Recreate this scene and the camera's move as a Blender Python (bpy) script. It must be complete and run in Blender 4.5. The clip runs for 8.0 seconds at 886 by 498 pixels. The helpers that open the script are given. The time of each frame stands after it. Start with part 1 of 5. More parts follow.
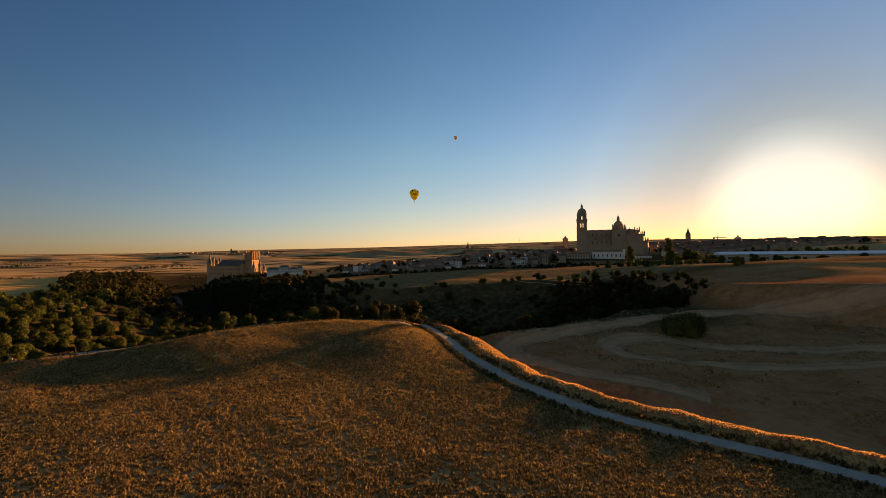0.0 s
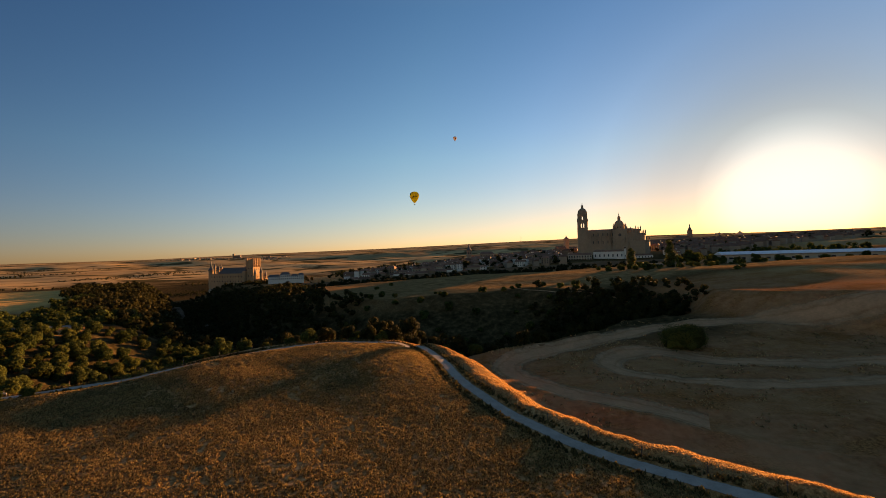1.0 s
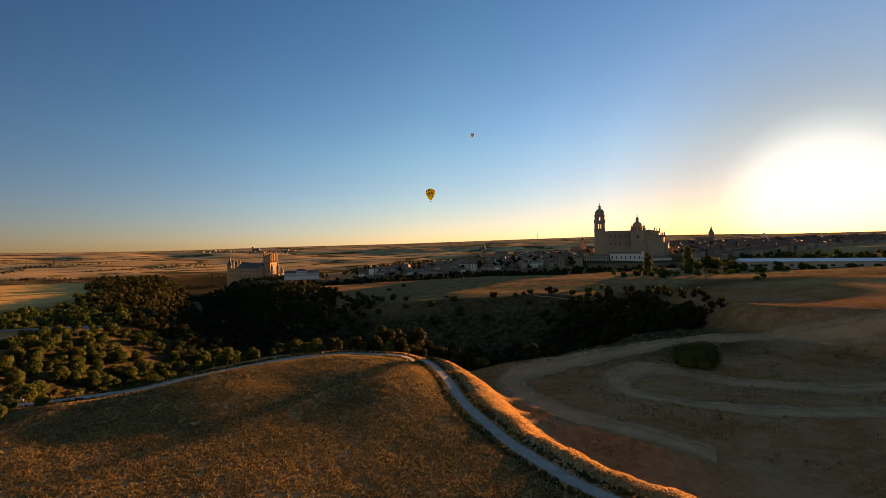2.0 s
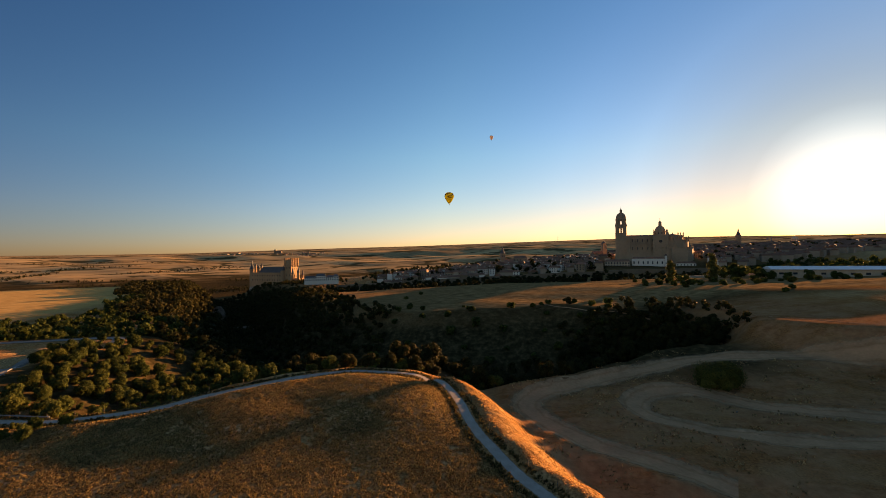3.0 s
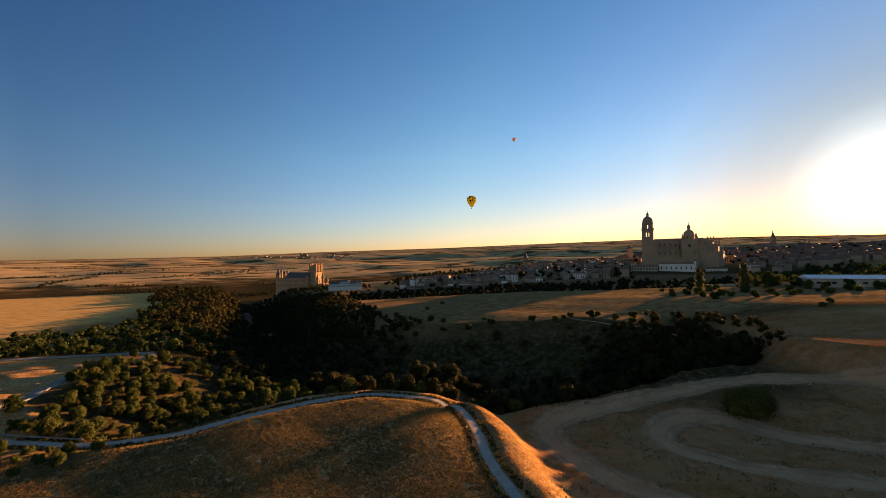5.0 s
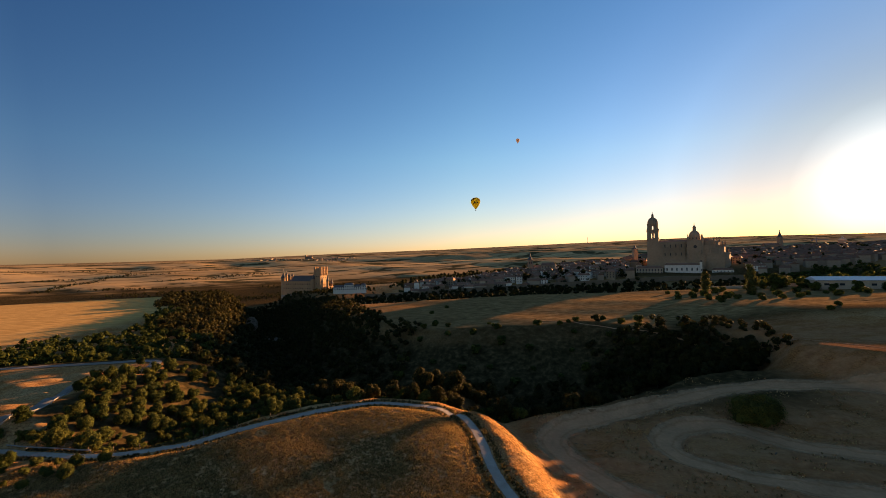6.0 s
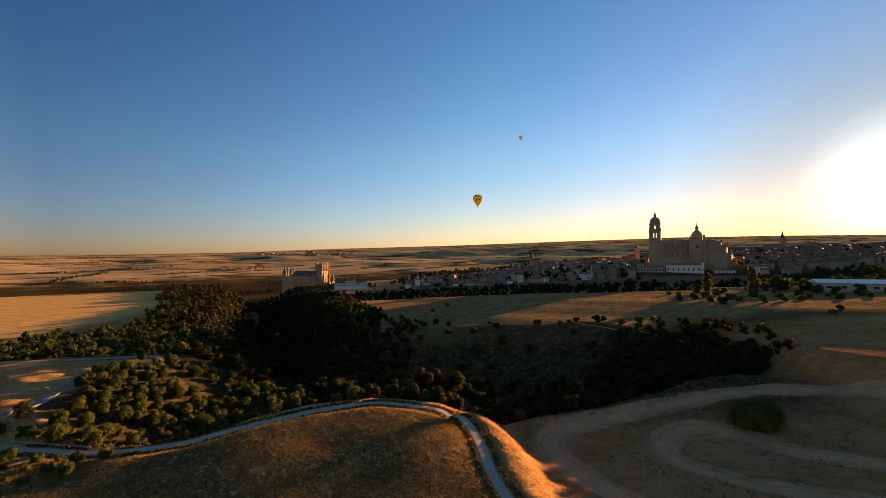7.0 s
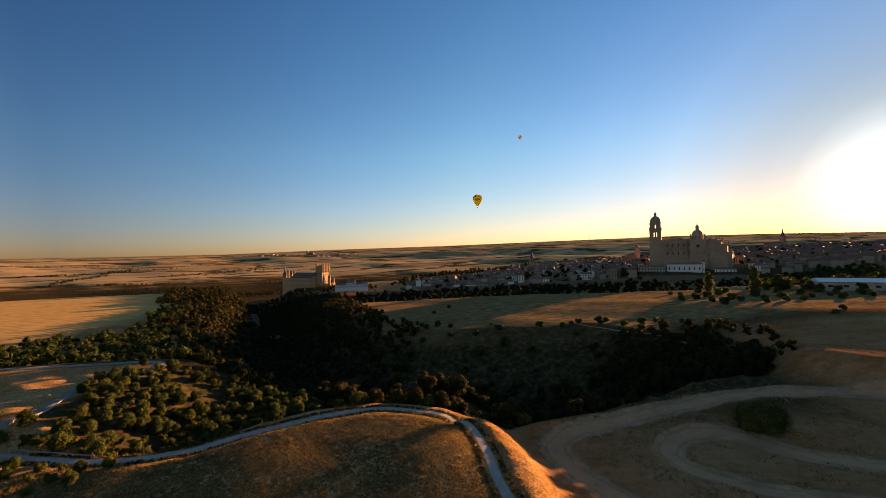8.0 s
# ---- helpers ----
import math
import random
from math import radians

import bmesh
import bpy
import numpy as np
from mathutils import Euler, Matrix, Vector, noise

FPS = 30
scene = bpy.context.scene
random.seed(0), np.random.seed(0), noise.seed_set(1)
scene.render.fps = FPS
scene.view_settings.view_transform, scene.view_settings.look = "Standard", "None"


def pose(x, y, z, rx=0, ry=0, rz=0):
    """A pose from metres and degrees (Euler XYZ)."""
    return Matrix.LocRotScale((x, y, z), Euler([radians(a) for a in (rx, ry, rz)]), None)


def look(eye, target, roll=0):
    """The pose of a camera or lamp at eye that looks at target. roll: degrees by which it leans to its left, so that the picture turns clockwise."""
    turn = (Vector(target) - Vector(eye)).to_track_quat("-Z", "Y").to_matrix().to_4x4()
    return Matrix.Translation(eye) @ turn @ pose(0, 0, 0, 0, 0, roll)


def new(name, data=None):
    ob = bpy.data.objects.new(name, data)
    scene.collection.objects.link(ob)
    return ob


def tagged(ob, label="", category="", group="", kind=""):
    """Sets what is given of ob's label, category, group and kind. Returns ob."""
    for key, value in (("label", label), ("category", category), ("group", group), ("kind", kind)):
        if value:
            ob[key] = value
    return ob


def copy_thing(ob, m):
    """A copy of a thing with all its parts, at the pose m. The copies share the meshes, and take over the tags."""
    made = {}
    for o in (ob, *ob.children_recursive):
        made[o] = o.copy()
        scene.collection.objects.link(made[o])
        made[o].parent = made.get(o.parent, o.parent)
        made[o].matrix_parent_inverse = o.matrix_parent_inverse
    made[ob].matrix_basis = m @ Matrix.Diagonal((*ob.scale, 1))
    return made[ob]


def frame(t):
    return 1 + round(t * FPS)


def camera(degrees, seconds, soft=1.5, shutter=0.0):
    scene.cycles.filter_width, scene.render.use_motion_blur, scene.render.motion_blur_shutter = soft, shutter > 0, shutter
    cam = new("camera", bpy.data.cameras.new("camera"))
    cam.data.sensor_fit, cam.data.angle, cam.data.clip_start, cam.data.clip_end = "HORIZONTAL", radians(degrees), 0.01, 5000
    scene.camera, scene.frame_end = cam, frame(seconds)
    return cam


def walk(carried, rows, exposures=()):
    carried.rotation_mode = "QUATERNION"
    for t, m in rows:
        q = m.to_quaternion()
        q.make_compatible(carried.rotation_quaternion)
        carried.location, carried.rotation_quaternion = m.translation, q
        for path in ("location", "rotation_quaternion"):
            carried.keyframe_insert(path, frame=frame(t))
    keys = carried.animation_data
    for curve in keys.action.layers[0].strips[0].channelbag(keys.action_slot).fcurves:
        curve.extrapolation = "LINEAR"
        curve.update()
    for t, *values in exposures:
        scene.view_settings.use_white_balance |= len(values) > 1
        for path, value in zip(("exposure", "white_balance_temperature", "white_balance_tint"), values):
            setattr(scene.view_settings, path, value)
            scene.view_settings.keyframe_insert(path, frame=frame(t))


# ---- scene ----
cam = camera(91.8, 8.0, 0.5)
PATH = [
    (0, (-0.586, 2.132, 22.23), (-0.596, 4.132, 22.264), -0.4),
    (0.5, (0.03, 2.56, 24.82), (0.049, 4.559, 24.866), -2.2),
    (1, (1.336, 2.906, 27.575), (1.317, 4.905, 27.608), -1.6),
    (1.5, (2.757, 3.141, 30.081), (2.704, 5.14, 30.092), -0.8),
    (3, (5.508, 4.267, 37.004), (5.324, 6.258, 37.027), -0.6),
    (3.5, (6.146, 4.443, 38.848), (5.929, 6.431, 38.873), -0.4),
    (4, (6.477, 4.59, 40.357), (6.22, 6.573, 40.405), -1.0),
    (4.5, (6.894, 4.612, 41.945), (6.614, 6.592, 41.974), -0.7),
    (6, (7.334, 4.622, 45.306), (7.023, 6.598, 45.343), -1.2),
    (6.5, (7.615, 4.627, 46.212), (7.302, 6.602, 46.223), -0.5),
    (7, (7.349, 4.85, 46.705), (7.031, 6.824, 46.724), -0.5),
    (7.5, (6.749, 5.056, 47.044), (6.432, 7.03, 47.082), -1.0),
    (8, (6.372, 5.157, 47.933), (6.055, 7.131, 47.952), -0.9),
]
walk(cam, [(t, look(eye, target, roll)) for t, eye, target, roll in PATH],
     [(0.0, 1.63, 8150, 11), (0.5, 1.67, 8000, 11), (1.5, 1.8, 7800, 11), (3.0, 1.9, 7400, 10), (4.5, 1.94, 7100, 10), (8.0, 1.95, 7000, 10)])

# ---- light: low morning sun and clear sky ----
SUN_AZ, SUN_EL = radians(38.8), radians(5.25)
world = bpy.data.worlds.new("sky")
scene.world = world
world.use_nodes = True
wn, wl = world.node_tree.nodes, world.node_tree.links
wn.clear()
sky = wn.new("ShaderNodeTexSky")
sky.sky_type, sky.sun_disc = "NISHITA", False
sky.sun_elevation, sky.sun_rotation = SUN_EL, SUN_AZ
sky.altitude, sky.air_density, sky.dust_density, sky.ozone_density = 1000, 1.0, 0.5, 2.0
shine = wn.new("ShaderNodeBackground")
shine.inputs["Strength"].default_value = 0.054


def world_mix(kind, fac, a, b):
    m = wn.new("ShaderNodeMix")
    m.data_type, m.blend_type = "RGBA", kind
    m.clamp_factor = True
    for sock, v in ((m.inputs["Factor"], fac), (m.inputs["A"], a), (m.inputs["B"], b)):
        if isinstance(v, bpy.types.NodeSocket):
            wl.new(v, sock)
        else:
            sock.default_value = v
    return m.outputs["Result"]


def world_ramp(value, stops):
    r = wn.new("ShaderNodeValToRGB")
    while len(r.color_ramp.elements) < len(stops):
        r.color_ramp.elements.new(0.5)
    for e, (p, c) in zip(r.color_ramp.elements, stops):
        e.position, e.color = p, (*c, 1)
    wl.new(value, r.inputs["Fac"])
    return r.outputs["Color"]


heading = wn.new("ShaderNodeTexCoord").outputs["Generated"]
split = wn.new("ShaderNodeSeparateXYZ")
wl.new(heading, split.inputs[0])
rich = wn.new("ShaderNodeHueSaturation")
rich.inputs["Saturation"].default_value = 1.12
wl.new(sky.outputs[0], rich.inputs["Color"])
# dust near the skyline turns the air from green to rose, the air above is deeper blue
air = world_ramp(split.outputs["Z"], ((0.0, (0.96, 0.81, 1.24)), (0.08, (0.97, 0.89, 1.16)), (0.22, (0.92, 1.02, 1.22)), (0.5, (0.68, 0.90, 1.18)), (0.75, (1.1, 1.0, 1.05))))
to_sun = wn.new("ShaderNodeVectorMath")
to_sun.operation = "DOT_PRODUCT"
wl.new(heading, to_sun.inputs[0])
to_sun.inputs[1].default_value = (math.sin(SUN_AZ) * math.cos(SUN_EL), math.cos(SUN_AZ) * math.cos(SUN_EL), math.sin(SUN_EL))
warm = world_ramp(to_sun.outputs["Value"], ((0.0, (0.58, 0.61, 0.69)), (0.2, (0.75, 0.78, 0.83)), (0.45, (0.97, 0.98, 1.0)), (0.72, (1.16, 1.12, 1.05)), (0.88, (1.12, 1.07, 1.06)), (0.94, (1.0, 0.975, 0.98)), (0.968, (0.8, 0.785, 0.79)), (0.981, (0.67, 0.655, 0.645)), (0.99, (0.62, 0.6, 0.57)), (0.9965, (0.85, 0.83, 0.79))))
lit_air = world_mix("MULTIPLY", 1.0, world_mix("MULTIPLY", 1.0, rich.outputs[0], air), warm)
# the rosy sky opposite the rising sun, brightened out of view as warm fill
turn_round = wn.new("ShaderNodeMath")
turn_round.operation = "MULTIPLY"
wl.new(to_sun.outputs["Value"], turn_round.inputs[0])
turn_round.inputs[1].default_value = -1.0
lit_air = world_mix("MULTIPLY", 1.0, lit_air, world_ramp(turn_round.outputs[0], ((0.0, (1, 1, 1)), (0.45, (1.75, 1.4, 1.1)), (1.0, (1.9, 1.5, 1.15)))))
# gold low in the air round the sun
low_air = world_ramp(split.outputs["Z"], ((0.0, (1, 1, 1)), (0.08, (0.9, 0.9, 0.9)), (0.27, (0, 0, 0))))
sunward = world_ramp(to_sun.outputs["Value"], ((0.5, (0, 0, 0)), (0.9, (1, 1, 1)), (0.975, (1, 1, 1)), (0.99, (0, 0, 0))))
gold = world_mix("MULTIPLY", 1.0, low_air, sunward)
wl.new(world_mix("MULTIPLY", 1.0, lit_air, world_mix("MIX", gold, (1, 1, 1, 1), (1.06, 0.935, 0.8, 1))), shine.inputs["Color"])
wl.new(shine.outputs[0], wn.new("ShaderNodeOutputWorld").inputs["Surface"])
sun = new("sun", bpy.data.lights.new("sun", "SUN"))
sun.data.energy, sun.data.angle, sun.data.color = 5.0, radians(0.6), (1.0, 0.52, 0.22)
sun.matrix_world = look((0, 0, 0), (-math.sin(SUN_AZ) * math.cos(SUN_EL), -math.cos(SUN_AZ) * math.cos(SUN_EL), -math.sin(SUN_EL)))


# ---- materials ----
def material(name, rough=0.9, metal=0.0):
    m = bpy.data.materials.new(name)
    m.use_nodes = True
    b = m.node_tree.nodes["Principled BSDF"]
    b.inputs["Roughness"].default_value, b.inputs["Metallic"].default_value = rough, metal
    b.inputs["Specular IOR Level"].default_value = 0.25
    return m, m.node_tree.nodes, m.node_tree.links, b


def noise_node(n, l, scale, detail=4.0, rough=0.55, vector=None):
    t = n.new("ShaderNodeTexNoise")
    t.inputs["Scale"].default_value, t.inputs["Detail"].default_value, t.inputs["Roughness"].default_value = scale, detail, rough
    if vector is not None:
        l.new(vector, t.inputs["Vector"])
    return t.outputs["Fac"]


def ramp(n, l, value, stops):
    r = n.new("ShaderNodeValToRGB")
    while len(r.color_ramp.elements) < len(stops):
        r.color_ramp.elements.new(0.5)
    for e, (p, c) in zip(r.color_ramp.elements, stops):
        e.position, e.color = p, (*c, 1) if len(c) == 3 else c
    l.new(value, r.inputs["Fac"])
    return r.outputs["Color"]


def mix(n, l, fac, a, b, kind="MIX"):
    m = n.new("ShaderNodeMix")
    m.data_type, m.blend_type = "RGBA", kind
    for sock, v in ((m.inputs["Factor"], fac), (m.inputs["A"], a), (m.inputs["B"], b)):
        if isinstance(v, bpy.types.NodeSocket):
            l.new(v, sock)
        elif isinstance(v, tuple):
            sock.default_value = (*v, 1)
        else:
            sock.default_value = v
    return m.outputs["Result"]


def bump(n, l, b, height, strength, distance):
    t = n.new("ShaderNodeBump")
    t.inputs["Strength"].default_value, t.inputs["Distance"].default_value = strength, distance
    l.new(height, t.inputs["Height"])
    l.new(t.outputs["Normal"], b.inputs["Normal"])


def place(n, l, scale=(1, 1, 1), object_space=False):
    """World places, stretched."""
    g = n.new("ShaderNodeTexCoord").outputs["Object"] if object_space else n.new("ShaderNodeNewGeometry").outputs["Position"]
    m = n.new("ShaderNodeMapping")
    m.inputs["Scale"].default_value = scale
    l.new(g, m.inputs["Vector"])
    return m.outputs["Vector"]


def plain(name, colour, rough=0.85, grain=3.0, vary=0.25, relief=0.0, metal=0.0, per_object=0.0):
    """A surface of one colour with grain at two sizes, stains and fine relief."""
    m, n, l, b = material(name, rough, metal)
    p = place(n, l)
    lo, hi = tuple(c * (1 - vary) for c in colour), tuple(min(1, c * (1 + vary)) for c in colour)
    c = ramp(n, l, noise_node(n, l, grain, 5, 0.6, p), ((0.3, lo), (0.7, hi)))
    c = mix(n, l, 0.5, c, ramp(n, l, noise_node(n, l, grain * 0.13, 3, 0.5, p), ((0.35, lo), (0.65, hi))))
    if per_object:
        r = n.new("ShaderNodeObjectInfo").outputs["Random"]
        c = mix(n, l, 1.0, c, ramp(n, l, r, ((0.0, (1 - per_object,) * 3), (1.0, (1, 1, 1)))), "MULTIPLY")
    l.new(c, b.inputs["Base Color"])
    if relief:
        bump(n, l, b, noise_node(n, l, grain * 2, 6, 0.6, p), 0.6, relief)
    return m


def land_material():
    m, n, l, b = material("land", 0.95)
    b.inputs["Specular IOR Level"].default_value = 0.0
    p = place(n, l)
    cover = n.new("ShaderNodeVertexColor")
    cover.layer_name = "cover"
    sep = n.new("ShaderNodeSeparateColor")
    l.new(cover.outputs["Color"], sep.inputs["Color"])
    tuft = noise_node(n, l, 1.9, 6, 0.75, p)
    patch = noise_node(n, l, 0.09, 5, 0.6, p)
    straw = ramp(n, l, tuft, ((0.38, (0.16, 0.09, 0.038)), (0.5, (0.42, 0.245, 0.105)), (0.62, (0.64, 0.395, 0.18))))
    straw = mix(n, l, ramp(n, l, patch, ((0.4, (0, 0, 0)), (0.62, (1, 1, 1)))), straw, mix(n, l, 1.0, straw, (0.78, 0.64, 0.5), "MULTIPLY"))
    soil = ramp(n, l, noise_node(n, l, 0.5, 7, 0.65, p), ((0.3, (0.22, 0.1, 0.042)), (0.7, (0.44, 0.22, 0.098))))
    streak = noise_node(n, l, 0.16, 6, 0.7, place(n, l, (0.35, 1.0, 1.0)))
    soil = mix(n, l, ramp(n, l, streak, ((0.47, (0, 0, 0)), (0.58, (0.8, 0.8, 0.8)))), soil, mix(n, l, 1.0, straw, (0.72, 0.58, 0.46), "MULTIPLY"))
    soil = mix(n, l, ramp(n, l, noise_node(n, l, 0.06, 5, 0.6, p), ((0.45, (0, 0, 0)), (0.7, (0.6, 0.6, 0.6)))), soil, (0.44, 0.25, 0.12))
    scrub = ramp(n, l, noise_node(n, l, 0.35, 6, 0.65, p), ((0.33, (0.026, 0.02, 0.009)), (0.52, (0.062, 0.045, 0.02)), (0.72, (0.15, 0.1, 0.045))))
    heath = ramp(n, l, noise_node(n, l, 0.3, 7, 0.68, place(n, l, (0.5, 1.0, 1.0))), ((0.32, (0.11, 0.07, 0.028)), (0.5, (0.27, 0.17, 0.072)), (0.7, (0.46, 0.3, 0.13))))
    # far patchwork of fields, hedged, ploughed and cut in strips
    turned_map = n.new("ShaderNodeMapping")
    turned_map.inputs["Rotation"].default_value = (0, 0, radians(-42))
    l.new(n.new("ShaderNodeNewGeometry").outputs["Position"], turned_map.inputs["Vector"])
    squash = n.new("ShaderNodeVectorMath")
    squash.operation = "MULTIPLY"
    squash.inputs[1].default_value = (0.3, 1.0, 0.0)
    l.new(turned_map.outputs[0], squash.inputs[0])
    where = squash.outputs[0]
    bent = n.new("ShaderNodeVectorMath")
    bent.operation = "MULTIPLY_ADD"
    wob = n.new("ShaderNodeTexNoise")
    wob.inputs["Scale"].default_value, wob.inputs["Detail"].default_value = 0.004, 2.0
    l.new(where, wob.inputs["Vector"])
    l.new(wob.outputs["Color"], bent.inputs[0])
    bent.inputs[1].default_value = (160, 160, 0)
    l.new(where, bent.inputs[2])
    cells = n.new("ShaderNodeTexVoronoi")
    cells.inputs["Scale"].default_value = 0.0052
    l.new(bent.outputs[0], cells.inputs["Vector"])
    tone = n.new("ShaderNodeSeparateColor")
    l.new(cells.outputs["Color"], tone.inputs["Color"])
    field = ramp(n, l, tone.outputs["Red"], ((0.0, (0.5, 0.31, 0.14)), (0.28, (0.7, 0.46, 0.21)), (0.42, (0.32, 0.21, 0.1)), (0.6, (0.64, 0.42, 0.19)), (0.75, (0.22, 0.155, 0.08)), (0.97, (0.42, 0.27, 0.125))))
    strips = noise_node(n, l, 0.016, 6, 0.7, where)
    field = mix(n, l, 0.4, field, ramp(n, l, strips, ((0.42, (0.26, 0.17, 0.085)), (0.56, (0.66, 0.44, 0.2)))))
    border = n.new("ShaderNodeTexVoronoi")
    border.feature = "DISTANCE_TO_EDGE"
    border.inputs["Scale"].default_value = 0.0052
    l.new(bent.outputs[0], border.inputs["Vector"])
    hedge = ramp(n, l, border.outputs["Distance"], ((0.0, (1, 1, 1)), (0.085, (1, 1, 1)), (0.1, (0, 0, 0))))
    hedge = mix(n, l, 1.0, hedge, ramp(n, l, noise_node(n, l, 0.007, 4, 0.6, p), ((0.47, (0, 0, 0)), (0.52, (0.9, 0.9, 0.9)))), "MULTIPLY")
    field = mix(n, l, hedge, field, (0.06, 0.055, 0.025))
    wheat = mix(n, l, ramp(n, l, noise_node(n, l, 0.4, 5, 0.6, place(n, l, (0.2, 1.0, 1.0))), ((0.35, (0, 0, 0)), (0.65, (1, 1, 1)))), (0.5, 0.285, 0.09), (0.72, 0.44, 0.155))
    straw = mix(n, l, sep.outputs["Red"], straw, wheat)
    c = mix(n, l, sep.outputs["Green"], straw, soil)
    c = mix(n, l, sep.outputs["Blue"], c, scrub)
    c = mix(n, l, cover.outputs["Alpha"], c, heath)
    flat = n.new("ShaderNodeVectorMath")
    flat.operation = "LENGTH"
    l.new(place(n, l, (1.0, 1.0, 0.0)), flat.inputs[0])
    span = n.new("ShaderNodeMapRange")
    span.inputs["From Min"].default_value, span.inputs["From Max"].default_value = 700.0, 900.0
    l.new(flat.outputs["Value"], span.inputs["Value"])
    c = mix(n, l, span.outputs["Result"], c, mix(n, l, cover.outputs["Alpha"], field, scrub))
    l.new(c, b.inputs["Base Color"])
    bump(n, l, b, tuft, 0.5, 0.12)
    return m


LAND = land_material()
GRAVEL = plain("gravel", (0.38, 0.33, 0.275), 0.95, 4.0, 0.2, 0.02)
TRACK = plain("packed_dirt", (0.53, 0.31, 0.168), 0.95, 1.2, 0.25, 0.03)


def worn_edges(m, reach=0.35, grain=0.9, soft=0.1):
    """Lets a way's edges break up into the ground beside it."""
    n, l = m.node_tree.nodes, m.node_tree.links
    at = n.new("ShaderNodeAttribute")
    at.attribute_name = "edge"
    add_up = n.new("ShaderNodeMath")
    add_up.operation = "MULTIPLY_ADD"
    l.new(noise_node(n, l, grain, 5, 0.7, place(n, l)), add_up.inputs[0])
    add_up.inputs[1].default_value = -1.6 * reach
    l.new(at.outputs["Fac"], add_up.inputs[2])
    f = ramp(n, l, add_up.outputs[0], ((0.0, (0, 0, 0)), (soft, (1, 1, 1))))
    s, t = n.new("ShaderNodeMixShader"), n.new("ShaderNodeBsdfTransparent")
    l.new(f, s.inputs[0])
    l.new(t.outputs[0], s.inputs[1])
    l.new(n["Principled BSDF"].outputs[0], s.inputs[2])
    l.new(s.outputs[0], n["Material Output"].inputs["Surface"])
    return m


def wheel_ruts(m):
    """Paler wheel lanes and a weedy middle along a track."""
    n, l = m.node_tree.nodes, m.node_tree.links
    b = n["Principled BSDF"]
    at = n.new("ShaderNodeAttribute")
    at.attribute_name = "edge"
    shift = n.new("ShaderNodeMath")
    shift.operation = "MULTIPLY_ADD"
    l.new(noise_node(n, l, 0.22, 6, 0.65, place(n, l)), shift.inputs[0])
    shift.inputs[1].default_value = 0.42
    l.new(at.outputs["Fac"], shift.inputs[2])
    lanes = ramp(n, l, shift.outputs[0], ((0.15, (0.62, 0.54, 0.46)), (0.3, (0.92, 0.91, 0.9)), (0.38, (0.66, 0.59, 0.52)), (0.46, (0.98, 0.98, 0.97)), (0.56, (0.8, 0.75, 0.7)), (0.66, (1.08, 1.08, 1.06)), (0.8, (0.98, 0.96, 0.93)), (0.9, (0.7, 0.63, 0.56)), (1.0, (0.88, 0.84, 0.8))))
    old = b.inputs["Base Color"].links[0].from_socket
    l.new(mix(n, l, 1.0, old, lanes, "MULTIPLY"), b.inputs["Base Color"])
    return m


wheel_ruts(worn_edges(TRACK, 0.26, 0.35, 0.5))
worn_edges(GRAVEL, 0.28, 1.2)
for way in (GRAVEL, TRACK):
    way.node_tree.nodes["Principled BSDF"].inputs["Specular IOR Level"].default_value = 0.0
ASPHALT = plain("asphalt", (0.2, 0.185, 0.165), 0.9, 5.0, 0.2, 0.01)
CREAM = plain("cream_render", (0.6, 0.46, 0.32), 0.9, 0.6, 0.18, 0.02, 0, 0.6)
WHITE = plain("white_render", (0.78, 0.7, 0.58), 0.9, 0.6, 0.1, 0.02, 0, 0.15)
OCHRE = plain("ochre_stone", (0.36, 0.255, 0.16), 0.9, 0.5, 0.2, 0.05, 0, 0.5)
TILES = plain("terracotta_tiles", (0.27, 0.145, 0.09), 0.85, 1.5, 0.3, 0.06, 0, 0.45)
SLATE = plain("grey_slate", (0.095, 0.088, 0.083), 0.6, 1.0, 0.2, 0.02)
GLASS = plain("dark_window", (0.03, 0.032, 0.036), 0.25, 1.0, 0.2)
LEAD = plain("grey_lead", (0.22, 0.21, 0.2), 0.6, 0.8, 0.2)
SHEET = plain("white_sheet_metal", (0.7, 0.7, 0.7), 0.45, 0.4, 0.08)


def leaf_material(name, dark, light, glow=0.35):
    """Leaves or straw: grain, a tone for each tree, and light that comes through."""
    m, n, l, b = material(name, 0.75)
    b.inputs["Specular IOR Level"].default_value = 0.05
    g = n.new("ShaderNodeNewGeometry").outputs["Random Per Island"]
    c = ramp(n, l, g, ((0.0, dark), (1.0, light)))
    r = n.new("ShaderNodeObjectInfo").outputs["Random"]
    c = mix(n, l, 1.0, c, ramp(n, l, r, ((0.0, (0.65, 0.7, 0.6)), (0.5, (1, 1, 1)), (1.0, (1.25, 1.1, 0.9)))), "MULTIPLY")
    c = mix(n, l, 1.0, c, ramp(n, l, noise_node(n, l, 0.18, 4, 0.6, place(n, l)), ((0.35, (0.7, 0.72, 0.7)), (0.65, (1.15, 1.1, 1.0)))), "MULTIPLY")
    l.new(c, b.inputs["Base Color"])
    t = n.new("ShaderNodeBsdfTranslucent")
    l.new(c, t.inputs["Color"])
    s = n.new("ShaderNodeMixShader")
    s.inputs["Fac"].default_value = glow
    l.new(b.outputs[0], s.inputs[1])
    l.new(t.outputs[0], s.inputs[2])
    l.new(s.outputs[0], n["Material Output"].inputs["Surface"])
    return m


